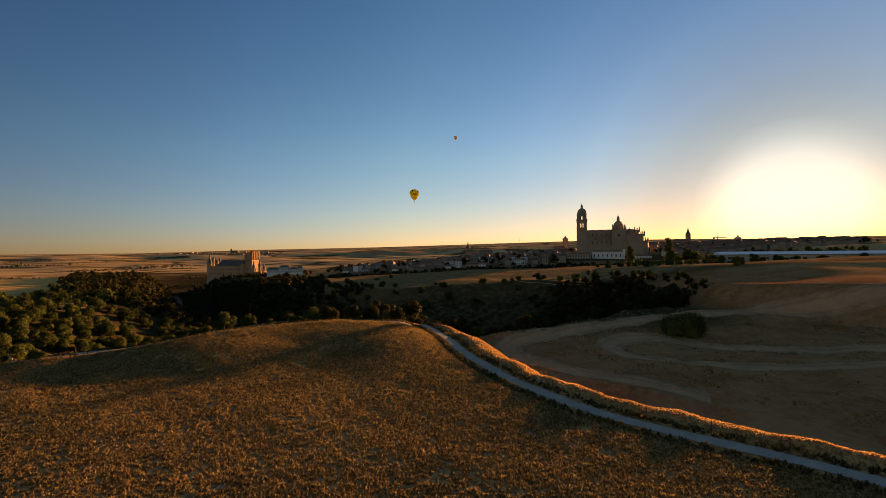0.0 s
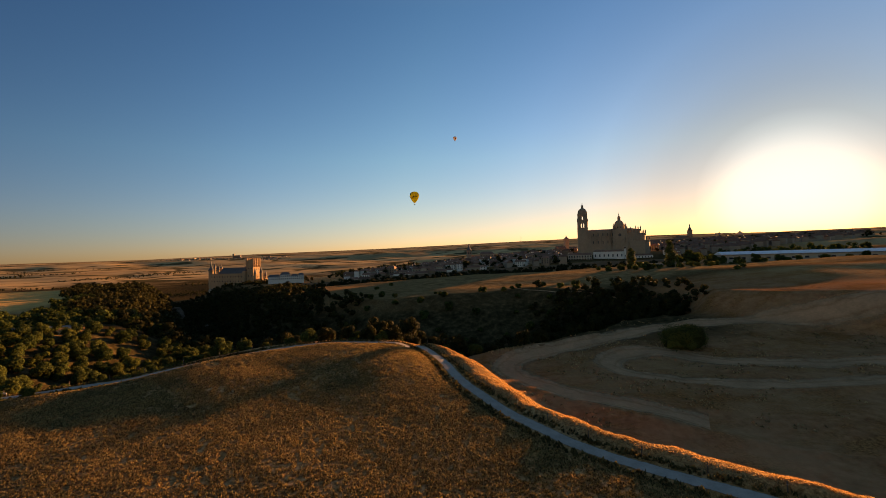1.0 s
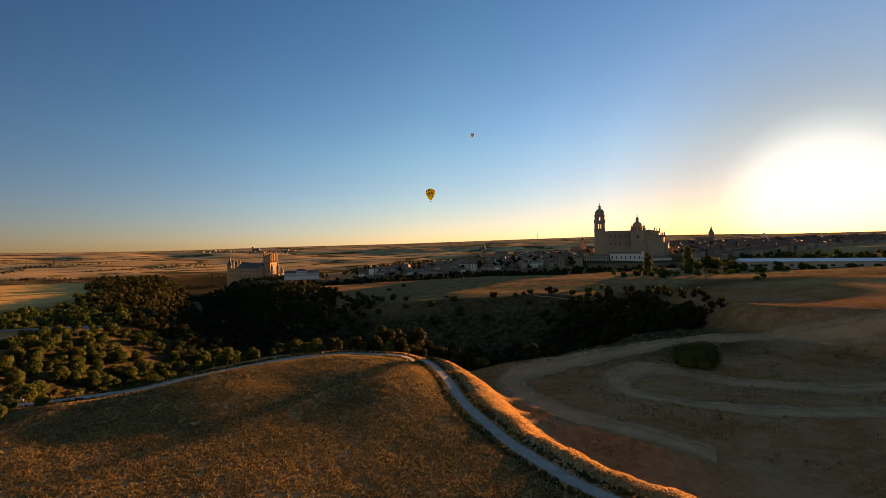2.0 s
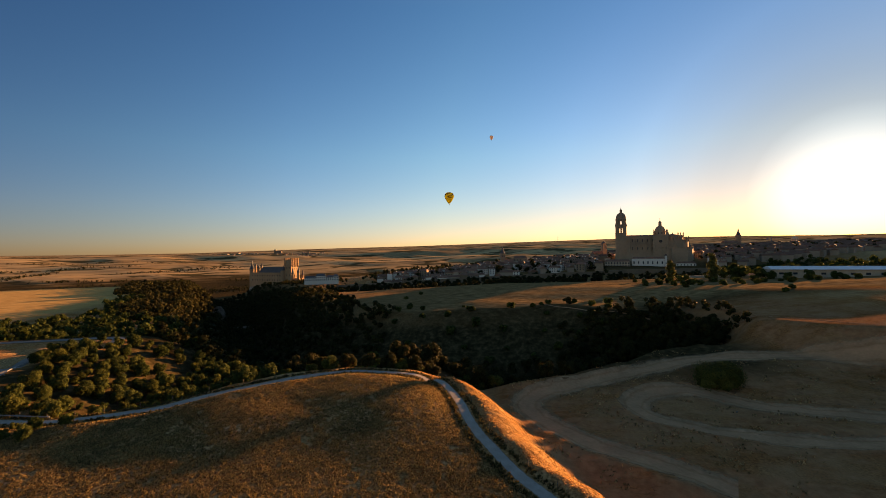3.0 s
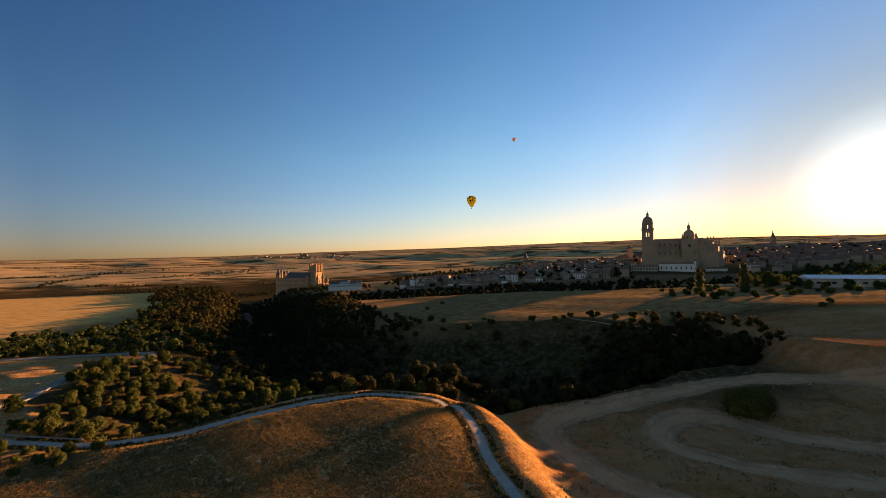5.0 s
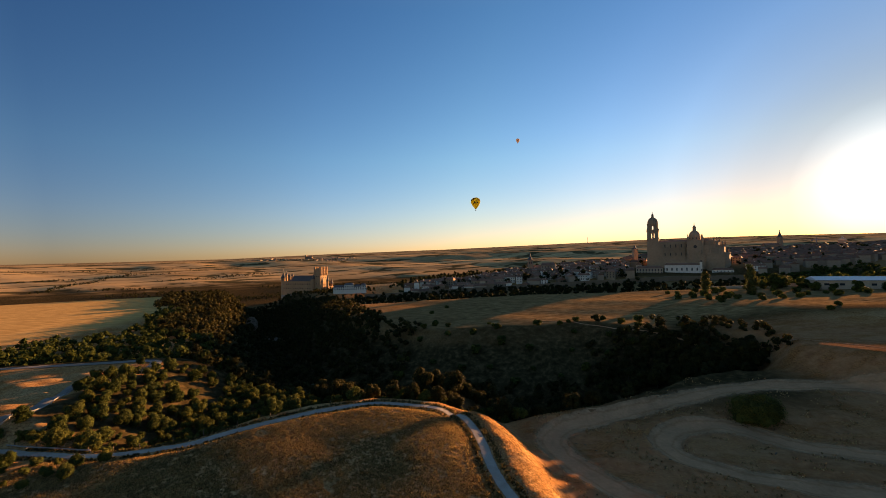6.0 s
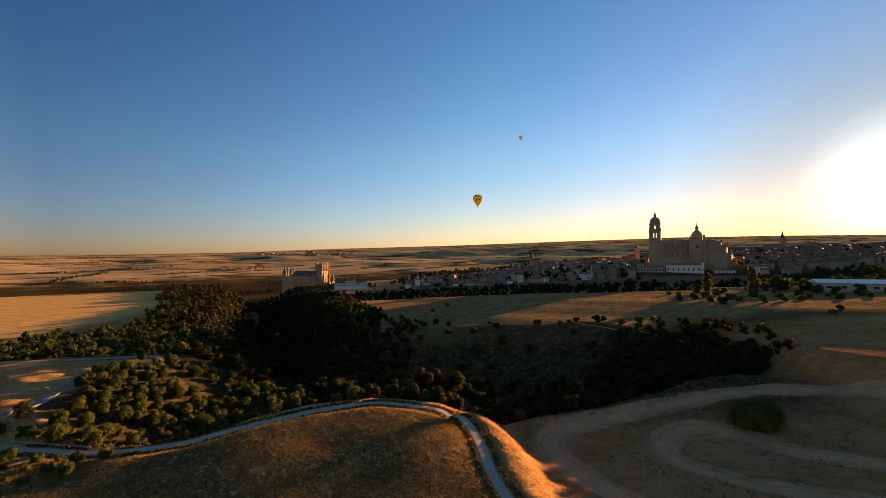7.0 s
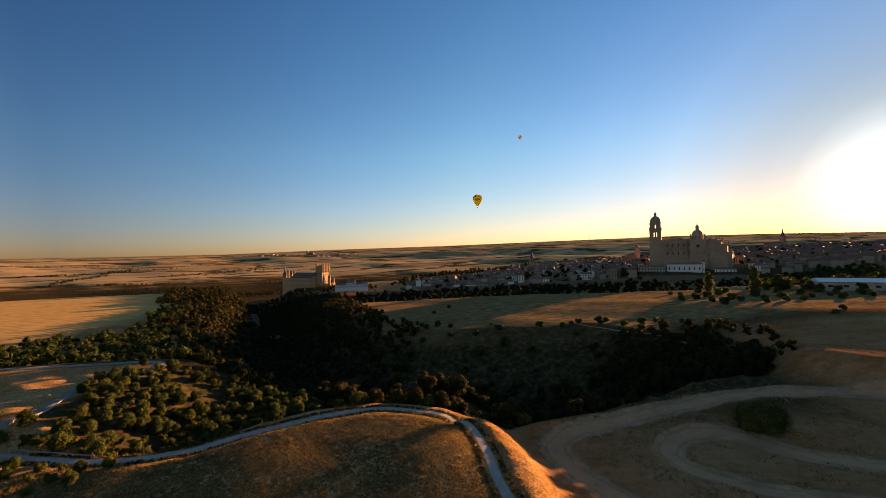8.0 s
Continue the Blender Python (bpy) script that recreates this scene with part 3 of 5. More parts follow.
# ---- the cathedral ----
def cathedral():
    c = thing("cathedral", "large golden stone gothic cathedral with a tall tower and dome", "cathedral")

    def tower(bm):
        box(bm, -8.6, 8.6, -8.6, 8.6, -6, 14)
        box(bm, -8.0, 8.0, -8.0, 8.0, 14, 44.6)
        for z in (14, 28, 43.4):
            box(bm, -8.35, 8.35, -8.35, 8.35, z, z + 0.7)
        # belfry with open arches, two to a side, then one broad storey above
        for z0, z1, lights in ((44.6, 52.0, 2), (57.5, 63.5, 1)):
            r = 7.8 if lights == 2 else 7.4
            w = 5.4 if lights == 2 else 4.2
            for sx in (-1, 1):
                for sy in (-1, 1):
                    box(bm, min(sx * r, sx * (r - w)), max(sx * r, sx * (r - w)), min(sy * r, sy * (r - w)), max(sy * r, sy * (r - w)), z0, z1)
            if lights == 2:
                for s in (-1, 1):
                    box(bm, -0.8, 0.8, min(s * r, s * (r - 1.4)), max(s * r, s * (r - 1.4)), z0, z1)
                    box(bm, min(s * r, s * (r - 1.4)), max(s * r, s * (r - 1.4)), -0.8, 0.8, z0, z1)
            else:
                for s in (-1, 1):
                    for q in (-1, 1):
                        lo, hi = sorted((q * 1.1, q * 3.9))
                        box(bm, lo, hi, min(s * r, s * (r - 1.4)), max(s * r, s * (r - 1.4)), z0, z1)
                        box(bm, min(s * r, s * (r - 1.4)), max(s * r, s * (r - 1.4)), lo, hi, z0, z1)
            box(bm, -r - 0.2, r + 0.2, -r - 0.2, r + 0.2, z1, z1 + 2.7)
        box(bm, -8.4, 8.4, -8.4, 8.4, 54.6, 55.2)
        box(bm, -7.2, 7.2, -7.2, 7.2, 55.2, 57.5)

    t = add("tower", BROWN_STONE, c, tower)
    add("dome", BROWN_STONE, t, lambda bm: turned(bm, 0, 0, [(8.0, 65.4), (8.0, 66.2), (7.6, 66.3)] + [(7.6 * math.cos(a * 0.22) ** 0.75, 66.3 + 9.8 * math.sin(a * 0.22)) for a in range(1, 7)] + [(1.9, 76.2)], 12, 0.2618))
    add("lantern", BROWN_STONE, t, lambda bm: turned(bm, 0, 0, [(1.9, 75.6), (1.7, 79.4), (2.1, 79.6), (1.3, 80.9), (0.5, 81.9), (0.12, 85.2)], 8))
    for sx in (-1, 1):
        for sy in (-1, 1):
            add("pinnacle", BROWN_STONE, t, lambda bm: turned(bm, sx * 7.7, sy * 7.7, [(0.6, 55.2), (0.5, 57.2), (0.6, 57.3), (0.08, 59.4)], 6))

    n = add("nave", BROWN_STONE, c, lambda bm: box(bm, 8.0, 52, -7, 9, -6, 37.6))
    add("cornice", BROWN_STONE, n, lambda bm: box(bm, 7.8, 52.2, -7.3, 9.3, 37.6, 38.4))
    for y0, y1, h in ((-14, -7, 25), (-20, -14, 14), (9, 22, 20)):
        a = add("aisle", BROWN_STONE, c, lambda bm: box(bm, 8.0, 52, y0, y1, -6, h))
        add("parapet", BROWN_STONE, a, lambda bm: box(bm, 7.8, 52.2, y0 - 0.3, y0 + 0.4, h, h + 0.8))
    add("roof", TILES, n, lambda bm: gable(bm, 8.2, 51.8, -7, 9, 38.4, 40.6))
    for k in range(6):
        u = 12.5 + 7.1 * k

        def buttress(bm):
            box(bm, u - 0.7, u + 0.7, -15.5, -13.4, 12, 28.5)
            box(bm, u - 0.45, u + 0.45, -13.6, -7, 27.2, 28.4)
            box(bm, u - 0.6, u + 0.6, -8.0, -6.8, 25, 36)

        add("buttress", BROWN_STONE, n, buttress)
        add("pinnacle", BROWN_STONE, n, lambda bm: turned(bm, u, -14.5, [(0.65, 28.5), (0.6, 30.5), (0.08, 33.2)], 6))
    panes(n, [(16 + 7.1 * k, -7.02, 29.6) for k in range(5)], 1.3, 4.6)
    panes(n, [(16 + 7.1 * k, -14.02, 17.8) for k in range(5)], 1.2, 4.2)

    def transept(bm):
        box(bm, 45, 64, -22, 24, -6, 38.6)
        box(bm, 44.8, 64.2, -22.2, 24.2, 38.6, 39.5)
        for u in (45.6, 63.4):
            box(bm, u - 1.2, u + 1.2, -23.4, -20.8, -6, 41)

    t2 = add("transept", BROWN_STONE, c, transept)
    add("rose_window", GLASS, t2, lambda bm: turned_flat(bm, 54.5, -22.1, 30, 2.2))
    for u in (45.6, 63.4):
        add("pinnacle", BROWN_STONE, t2, lambda bm: turned(bm, u, -22.1, [(0.9, 41), (0.8, 44), (0.1, 48)], 6))
    d = add("crossing_dome", BROWN_STONE, c, lambda bm: turned(bm, 54.5, 0, [(8.0, 39.4), (8.0, 40), (7.5, 40.1), (7.5, 44.3), (8.0, 44.4), (8.0, 45.1), (7.4, 45.2)] + dome_profile(7.4, 45.2, 8.8, 8)[1:] + [(1.8, 53.8)], 16), "stone drum dome with a lantern")
    add("lantern", BROWN_STONE, d, lambda bm: turned(bm, 54.5, 0, [(2.3, 53.3), (2.1, 58.0), (2.5, 58.2), (1.4, 60.2), (0.5, 61.3), (0.1, 66.2)], 8))
    panes(d, [(54.5 + 7.5 * math.sin(a), -7.45 * math.cos(a), 41) for a in (-0.9, -0.3, 0.3, 0.9)], 1.3, 2.6)
    for a in range(4):
        x, y = 54.5 + 8.4 * (1 if a % 2 else -1), 8.4 * (1 if a > 1 else -1)
        add("pinnacle", BROWN_STONE, d, lambda bm: turned(bm, x, y, [(0.8, 39), (0.7, 45), (0.08, 48.5)], 6))

    def chevet(bm):
        turned(bm, 70, 0, [(15, -6), (15, 37.5), (15.5, 37.6), (15.5, 38.4)], 14)
        turned(bm, 70, 0, [(22, -6), (22, 31), (22.5, 31.1), (22.5, 32)], 14)
        turned(bm, 71, 0, [(27, -6), (27, 20.5), (27.5, 20.6), (27.5, 21.3)], 14)
        box(bm, 68, 88, -34, -16, -6, 18.6)
        box(bm, 67.8, 88.2, -34.2, -15.8, 18.6, 19.3)
        box(bm, 70, 82, -36, -34, -6, 9)

    h = add("chevet", BROWN_STONE, c, chevet)
    add("roof", TILES, h, lambda bm: turned(bm, 70, 0, [(15, 38.4), (0.3, 41)], 14))
    for k in range(9):
        a = -1.9 + 0.42 * k
        for r, z in ((15.2, 38.4), (22.2, 32), (27.2, 21.3)):
            if r == 15.2 and k % 2:
                continue
            x, y = 70 + r * math.cos(a), r * math.sin(a)
            add("pinnacle", BROWN_STONE, h, lambda bm: turned(bm, x, y, [(0.75, z - 3), (0.7, z + 2.4), (0.9, z + 2.5), (0.08, z + 5.6)], 6))
    set_down(c, 222, 700, -20, 0, 22.4)
    return c


def turned_flat(bm, x, y, z, r):
    """A round pane facing -y."""
    ring = [[bm.verts.new((x + r * math.cos(0.2618 * k), yy, z + r * math.sin(0.2618 * k))) for k in range(24)] for yy in (y, y + 0.3)]
    for k in range(24):
        bm.faces.new((ring[0][k], ring[0][(k + 1) % 24], ring[1][(k + 1) % 24], ring[1][k]))
    bm.faces.new(ring[0][::-1])
    bm.faces.new(ring[1])


cathedral()


# ---- the castle on its rock ----
def castle():
    c = thing("castle", "old stone castle with a battlemented keep and slate roofs", "castle")

    def keep(bm):
        box(bm, -6, 6, -8.2, 8.2, -8, 37)
        box(bm, -6.4, 6.4, -8.6, 8.6, 36.4, 37.6)
        for x in (-5.2, -1.8, 1.8, 5.2):
            for s in (-1, 1):
                box(bm, x - 0.8, x + 0.8, s * 8.1 - 0.5, s * 8.1 + 0.5, 37.6, 39)
        for y in (-6, -3, 0, 3, 6):
            for s in (-1, 1):
                box(bm, s * 5.9 - 0.5, s * 5.9 + 0.5, y - 0.8, y + 0.8, 37.6, 39)

    k = add("keep", STONE, c, keep)
    for y in (-8.0, -4.0, 0, 4.0, 8.0):
        for s in (-1, 1):
            add("turret", STONE, k, lambda bm: turned(bm, s * 6.1, y, [(0.5, 26.5), (1.5, 29.5), (1.5, 40), (1.75, 40.2), (1.75, 41.4)], 10))
    panes(k, [(6.05, y, z) for y in (-5, 0, 5) for z in (10, 22)], 1.2, 2.2, radians(90))
    panes(k, [(x, -8.25, z) for x in (-2.5, 2.5) for z in (12, 24)], 1.2, 2.2)

    def wing(bm):
        box(bm, -79, -7, -7, 9, -9, 17)
        box(bm, -79.3, -6.7, -7.3, 9.3, 16.4, 17.1)
        box(bm, -14, -6, -9.5, -6, -9, 20)

    w = add("wing", STONE, c, wing)
    add("roof", SLATE, w, lambda bm: gable(bm, -62, -7, -7, 9, 17.1, 26.5, 2.5))
    panes(w, [(-75 + 5.2 * i, -7.05, z) for i in range(12) for z in (3.5, 10.8)], 1.3, 2.2)
    g = add("gable_tower", STONE, c, lambda bm: turned(bm, -9, -8, [(3.2, -9), (3.2, 19.5), (3.6, 19.6), (3.6, 21)], 12))
    add("spire", SLATE, g, lambda bm: turned(bm, -9, -8, [(3.7, 20.8), (1.2, 25.5), (0.08, 29.5)], 12))
    t = add("round_tower", STONE, c, lambda bm: turned(bm, -80, -3, [(4.2, -12), (4.0, 21), (4.4, 21.2), (4.4, 23)], 16))
    add("spire", SLATE, t, lambda bm: turned(bm, -80, -3, [(4.5, 22.8), (1.7, 28), (0.8, 34), (0.08, 40.5)], 16))
    for x, y, z in ((-72, -4, 33), (-66, -2, 29), (-75.5, 6, 30), (-69, 7, 31)):
        t = add("slim_tower", STONE, c, lambda bm: turned(bm, x, y, [(1.7, 10), (1.7, z - 6), (2.0, z - 5.8), (2.0, z - 5)], 10))
        add("spire", SLATE, t, lambda bm: turned(bm, x, y, [(2.1, z - 5.2), (0.08, z + 1)], 10))
    # lower court on the other side of the keep
    add("outer_wall", STONE, c, lambda bm: (box(bm, 6, 34, -11, -9.5, -9, 5.5), box(bm, 6, 34, 12, 13.5, -9, 5.5), box(bm, 6, 20, -8, 10, -9, 8)))
    for x, y, z in ((11, -10, 25), (22, -10, 27), (13, 12, 21)):
        t = add("slim_tower", STONE, c, lambda bm: turned(bm, x, y, [(2.0, -9), (2.0, z - 10), (2.4, z - 9.8), (2.4, z - 9)], 10))
        add("spire", SLATE, t, lambda bm: turned(bm, x, y, [(2.5, z - 9.2), (0.9, z - 3), (0.08, z + 1)], 10))
    add("rock", plain("cliff_rock", (0.3, 0.25, 0.19), 0.95, 0.25, 0.3, 0.5), c, rock_base)
    set_down(c, -310, 689, -15, 0, -8.2)


def rock_base(bm):
    """The cliff under the castle, broken and steep."""
    n, rings = 40, []
    for i, (k, z) in enumerate(((1.28, -26), (1.17, -17), (1.1, -11), (1.04, -7.2), (0.9, -6.6))):
        ring = []
        for j in range(n):
            a = 6.2832 * j / n
            q = 1 + 0.12 * noise.noise((3 * math.cos(a), 3 * math.sin(a), z * 0.12)) + 0.07 * noise.noise((8 * math.cos(a), 8 * math.sin(a), z * 0.3))
            ring.append(bm.verts.new((-18 + 62 * k * q * math.cos(a), 1 + 21 * k * q * math.sin(a), z)))
        rings.append(ring)
    for lo, hi in zip(rings, rings[1:]):
        for j in range(n):
            bm.faces.new((lo[j], lo[(j + 1) % n], hi[(j + 1) % n], hi[j]))
    bm.faces.new(rings[-1])


castle()


def long_building(name, label, x, y, turn, z, blocks, wall, roof, category="building"):
    """Rendered blocks side by side: (x0, x1, depth, height, roof height, window rows, windows across, window size)."""
    b = thing(name, label, category)
    for x0, x1, dep, h, rh, rows, across, ww, wh in blocks:
        w = add("wall", wall, b, lambda bm: box(bm, x0, x1, -dep / 2, dep / 2, -4, h))
        add("roof", roof, w, lambda bm: gable(bm, x0 - 0.4, x1 + 0.4, -dep / 2 - 0.5, dep / 2 + 0.5, h + 0.1, h + rh, min(2.5, (x1 - x0) / 4)))
        for r in range(rows):
            panes(w, [(x0 + (x1 - x0) * (k + 0.5) / across, -dep / 2 - 0.02, 1.4 + r * (h - 1.0) / rows) for k in range(across)], ww, wh)
    set_down(b, x, y, turn, 0, z)
    return b


long_building("palace_building", "long white rendered building with rows of windows beside the castle", -216, 580, 20, 1.0,
              [(-23, -8, 10, 5.5, 2.6, 2, 6, 1.0, 1.5), (-8, 5, 12, 8.0, 2.6, 2, 5, 1.1, 1.7), (5, 15, 10, 5.6, 2.4, 2, 4, 1.0, 1.5), (15, 22, 12, 6.8, 2.4, 2, 3, 1.0, 1.7)], WHITE, SLATE)
long_building("cloister_building", "long white building with dark arched windows below the cathedral", 240, 641, -20, 18.4,
              [(-21, 21, 12, 9.0, 2.6, 1, 7, 1.6, 3.8), (21.5, 24, 12, 13, 2, 1, 1, 1.0, 2)], WHITE, TILES)
long_building("seminary_building", "long cream building with evenly spaced tall windows", 200, 645, -17, 14.0,
              [(-18, 16, 11, 9.6, 2.8, 2, 9, 1.6, 2.8)], CREAM, TILES)
long_building("corner_house", "white two storey house over the town wall", 286, 628, -24, 12.6, [(-12, 12, 10, 8, 2.4, 2, 6, 1.2, 2)], WHITE, TILES)
long_building("town_hall_building", "broad pale building with several storeys at the town edge", 842, 1195, -35, 13,
              [(-34, 34, 26, 26, 3, 4, 12, 2.2, 3)], CREAM, TILES)
long_building("convent_building", "pale hipped house rising above the town roofs", 66, 706, -6, 15, [(-11, 11, 14, 14, 4, 3, 5, 1.3, 2)], CREAM, TILES)
long_building("watch_house", "narrow pale tower house over dark trees", 148, 742, -12, 19, [(-4, 4, 8, 12, 3, 2, 2, 1.2, 2)], WHITE, TILES, "house")


def tower_church(x, y, turn, w, h, spire, label, nave=22):
    c = thing("church", label, "church")
    t = add("tower", OCHRE, c, lambda bm: (box(bm, -w / 2, w / 2, -w / 2, w / 2, -6, h), box(bm, -w / 2 - 0.3, w / 2 + 0.3, -w / 2 - 0.3, w / 2 + 0.3, h - 0.6, h + 0.4)))
    add("spire", SLATE, t, lambda bm: turned(bm, 0, 0, [(w * 0.66, h + 0.3), (w * 0.3, h + spire * 0.4), (w * 0.2, h + spire * 0.55), (0.1, h + spire)], 8, 0.3927))
    panes(t, [(s, -w / 2 - 0.02, h * 0.72) for s in (-w * 0.22, w * 0.22)], w * 0.2, h * 0.14)
    n = add("nave", OCHRE, c, lambda bm: box(bm, w / 2, w / 2 + nave, -w * 0.8, w * 0.8, -6, h * 0.42))
    add("roof", TILES, n, lambda bm: gable(bm, w / 2, w / 2 + nave + 0.4, -w * 0.8 - 0.4, w * 0.8 + 0.4, h * 0.42 + 0.1, h * 0.42 + 4.5))
    set_down(c, x, y, turn)


tower_church(42, 800, 8, 8, 24, 13, "stone church with a square tower and dark spire")
tower_church(212, 762, 190, 7, 29, 6, "old square stone church tower with a low roof", 16)
tower_church(602, 1069, 200, 8, 30, 17, "stone church with a tall pointed spire above roofs", 40)
d = thing("domed_church", "pale round domed church on the town's edge", "church")
w = add("drum", CREAM, d, lambda bm: turned(bm, 0, 0, [(11, -6), (11, 28), (8.5, 28.2), (8.5, 36), (9.1, 36.2), (9.1, 37)], 16))
add("dome", CREAM, w, lambda bm: turned(bm, 0, 0, dome_profile(8.6, 37, 5, 7) + [(2.4, 42), (2.2, 44.5), (0.1, 46)], 16))
set_down(d, 824, 1215)


# ---- houses ----
def house(w, dep, h, rh, wall, rows, across, label, chimney=True):
    b = thing("house", label, "house", "houses of the old town")
    a = add("wall", wall, b, lambda bm: box(bm, -w / 2, w / 2, -dep / 2, dep / 2, -7, h))
    r = add("roof", TILES, b, lambda bm: gable(bm, -w / 2 - 0.4, w / 2 + 0.4, -dep / 2 - 0.5, dep / 2 + 0.5, h + 0.15, h + rh, 0.0 if rows < 3 else 2.0))
    if chimney:
        add("chimney", wall, r, lambda bm: box(bm, w * 0.2, w * 0.2 + 0.9, -0.5, 0.4, h + rh * 0.4, h + rh + 0.9))
    for k in range(rows):
        panes(b, [(-w / 2 + w * (i + 0.5) / across, -dep / 2 - 0.02, 1.2 + k * (h - 0.6) / rows) for i in range(across)], 1.2, 1.7)
    return b


KINDS = [
    house(9, 8, 6.2, 2.6, CREAM, 2, 3, "cream rendered house with a terracotta tile roof"),
    house(13, 9, 7.0, 2.8, WHITE, 2, 4, "white rendered house with a terracotta tile roof"),
    house(11, 10, 9.0, 3.0, OCHRE, 3, 3, "tall ochre stone house with a hipped tile roof"),
    house(18, 9, 6.5, 2.8, CREAM, 2, 6, "long cream terraced house with a tile roof"),
    house(8, 7, 8.6, 2.2, WHITE, 3, 2, "narrow white house with a low tile roof"),
    house(15, 10, 5.0, 3.2, OCHRE, 1, 4, "low stone house with a broad tile roof"),
]
KEEP_CLEAR = [(222, 700, 24), (250, 690, 30), (280, 680, 34), (300, 672, 34), (240, 641, 27), (200, 645, 21), (286, 628, 16), (66, 706, 15), (148, 742, 8), (42, 800, 16),
              (60, 800, 14), (212, 762, 12), (198, 762, 12), (602, 1069, 16), (575, 1060, 20), (842, 1195, 42), (-216, 580, 34), (824, 1215, 16)]


def town():
    rng = random.Random(11)
    spots, tries = [], 0
    while len(spots) < 1150 and tries < 70000:
        tries += 1
        if rng.random() < 0.5:
            x, y = rng.uniform(-170, 330), rng.uniform(575, 900)
            if y < float(np.interp(x, (-190, -60, 40, 160, 330), (600, 578, 594, 610, 602))) or (x < 0 and y > 760 + x):
                continue
        else:
            x, y = rng.uniform(300, 930), rng.uniform(585, 1230)
            if y < 500 + 0.3 * x + 0.35 * max(0, x - 480):
                continue
        if 165 < x < 318 and y < 650:
            continue
        if any((x - a) ** 2 + (y - b) ** 2 < (r + 7) ** 2 for a, b, r in KEEP_CLEAR) or any((x - a) ** 2 + (y - b) ** 2 < 11.5 ** 2 for a, b in spots):
            continue
        spots.append((x, y))
    # the first streets as houses of their own, the far roofs as one mass
    spots.sort(key=lambda p: math.hypot(p[0] - 120, (p[1] - 560) * 1.2) if p[0] < 340 else 300 + 0.4 * p[1])
    rest = bmesh.new()
    roofs = bmesh.new()
    for i, (x, y) in enumerate(spots):
        src = KINDS[rng.randrange(len(KINDS))]
        turn = radians(-math.degrees(math.atan2(x, y)) + rng.choice((0, 0, 90, 180)) + rng.uniform(-22, 22))
        m = Matrix.Translation((x, y, float(ground(x, y)) - 0.3)) @ Matrix.Rotation(turn, 4, "Z")
        if i < len(KINDS):
            KINDS[i].matrix_basis = m
        elif i < 290:
            copy_thing(src, m)
        else:
            w, dep, h = rng.uniform(8, 17), rng.uniform(8, 11), rng.uniform(5.5, 10)
            for bm, make in ((rest, lambda q: box(q, -w / 2, w / 2, -dep / 2, dep / 2, -6, h)), (roofs, lambda q: gable(q, -w / 2 - 0.4, w / 2 + 0.4, -dep / 2 - 0.5, dep / 2 + 0.5, h + 0.1, h + 2.8))):
                n = len(bm.verts)
                make(bm)
                bm.verts.ensure_lookup_table()
                for v in bm.verts[n:]:
                    v.co = m @ v.co
    far = tagged(part("far_town", rest, CREAM), "packed cream walls of far town houses", "houses", "", "stuff")
    tagged(part("roof", roofs, TILES, far), "terracotta tile roofs", "", "", "stuff")


town()


def village():
    rng = random.Random(5)
    small = thing("farmhouse", "small pale village house with a tile roof on the hill", "house", "houses of the far village")
    add("wall", CREAM, small, lambda bm: box(bm, -11, 11, -8, 8, -10, 8))
    add("roof", TILES, small, lambda bm: gable(bm, -11.6, 11.6, -8.6, 8.6, 8.1, 12.5))
    for i in range(130):
        x = rng.uniform(-1650, -1010)
        y = 2600 + rng.gauss(0, 75)
        m = Matrix.Translation((x, y, float(ground(x, y)))) @ Matrix.Rotation(rng.uniform(0, 3.1), 4, "Z") @ Matrix.Scale(rng.uniform(0.4, 0.85), 4)
        if i == 0:
            small.matrix_basis = m
        else:
            copy_thing(small, m)
    c = thing("village_church", "village church with a low square tower", "church")
    add("nave", OCHRE, c, lambda bm: box(bm, 0, 34, -9, 9, -8, 14))
    add("roof", TILES, c, lambda bm: gable(bm, -0.5, 34.5, -9.5, 9.5, 14.1, 19))
    add("tower", OCHRE, c, lambda bm: box(bm, -11, 0, -5.5, 5.5, -8, 28))
    set_down(c, -1290, 2600, 10)


village()


# ---- town wall and the big shed ----
def wall_run(name, line, h, thick, mat, label, sink=5.0):
    pts = resample(line, 9)
    bm = bmesh.new()
    rows = []
    for k, p in enumerate(pts):
        t = (pts[min(k + 1, len(pts) - 1)] - pts[max(k - 1, 0)]).normalized()
        nrm = Vector((-t.y, t.x, 0)) * thick / 2
        g = float(ground(p.x, p.y))
        rows.append([bm.verts.new((p + s * nrm).to_tuple()[:2] + (z,)) for s, z in ((-1, g - sink), (-1, g + h), (1, g + h), (1, g - sink))])
    for a, b in zip(rows, rows[1:]):
        for i in range(4):
            bm.faces.new((a[i], a[(i + 1) % 4], b[(i + 1) % 4], b[i]))
    bm.faces.new(rows[0])
    bm.faces.new(rows[-1][::-1])
    bmesh.ops.recalc_face_normals(bm, faces=bm.faces)
    return tagged(part(name, bm, mat), label, "wall", "", "structure")


wall_run("town_wall", [(-190, 566), (-120, 566), (-60, 560), (-10, 566), (40, 578), (100, 588), (160, 594), (215, 596), (270, 590), (330, 584)], 6.0, 2.4, OCHRE, "old tan stone town wall below houses")
wall_run("field_wall", [(178, 405), (205, 400), (240, 392), (262, 380)], 2.2, 0.5, CREAM, "low pale boundary wall behind bushes", 1.0)


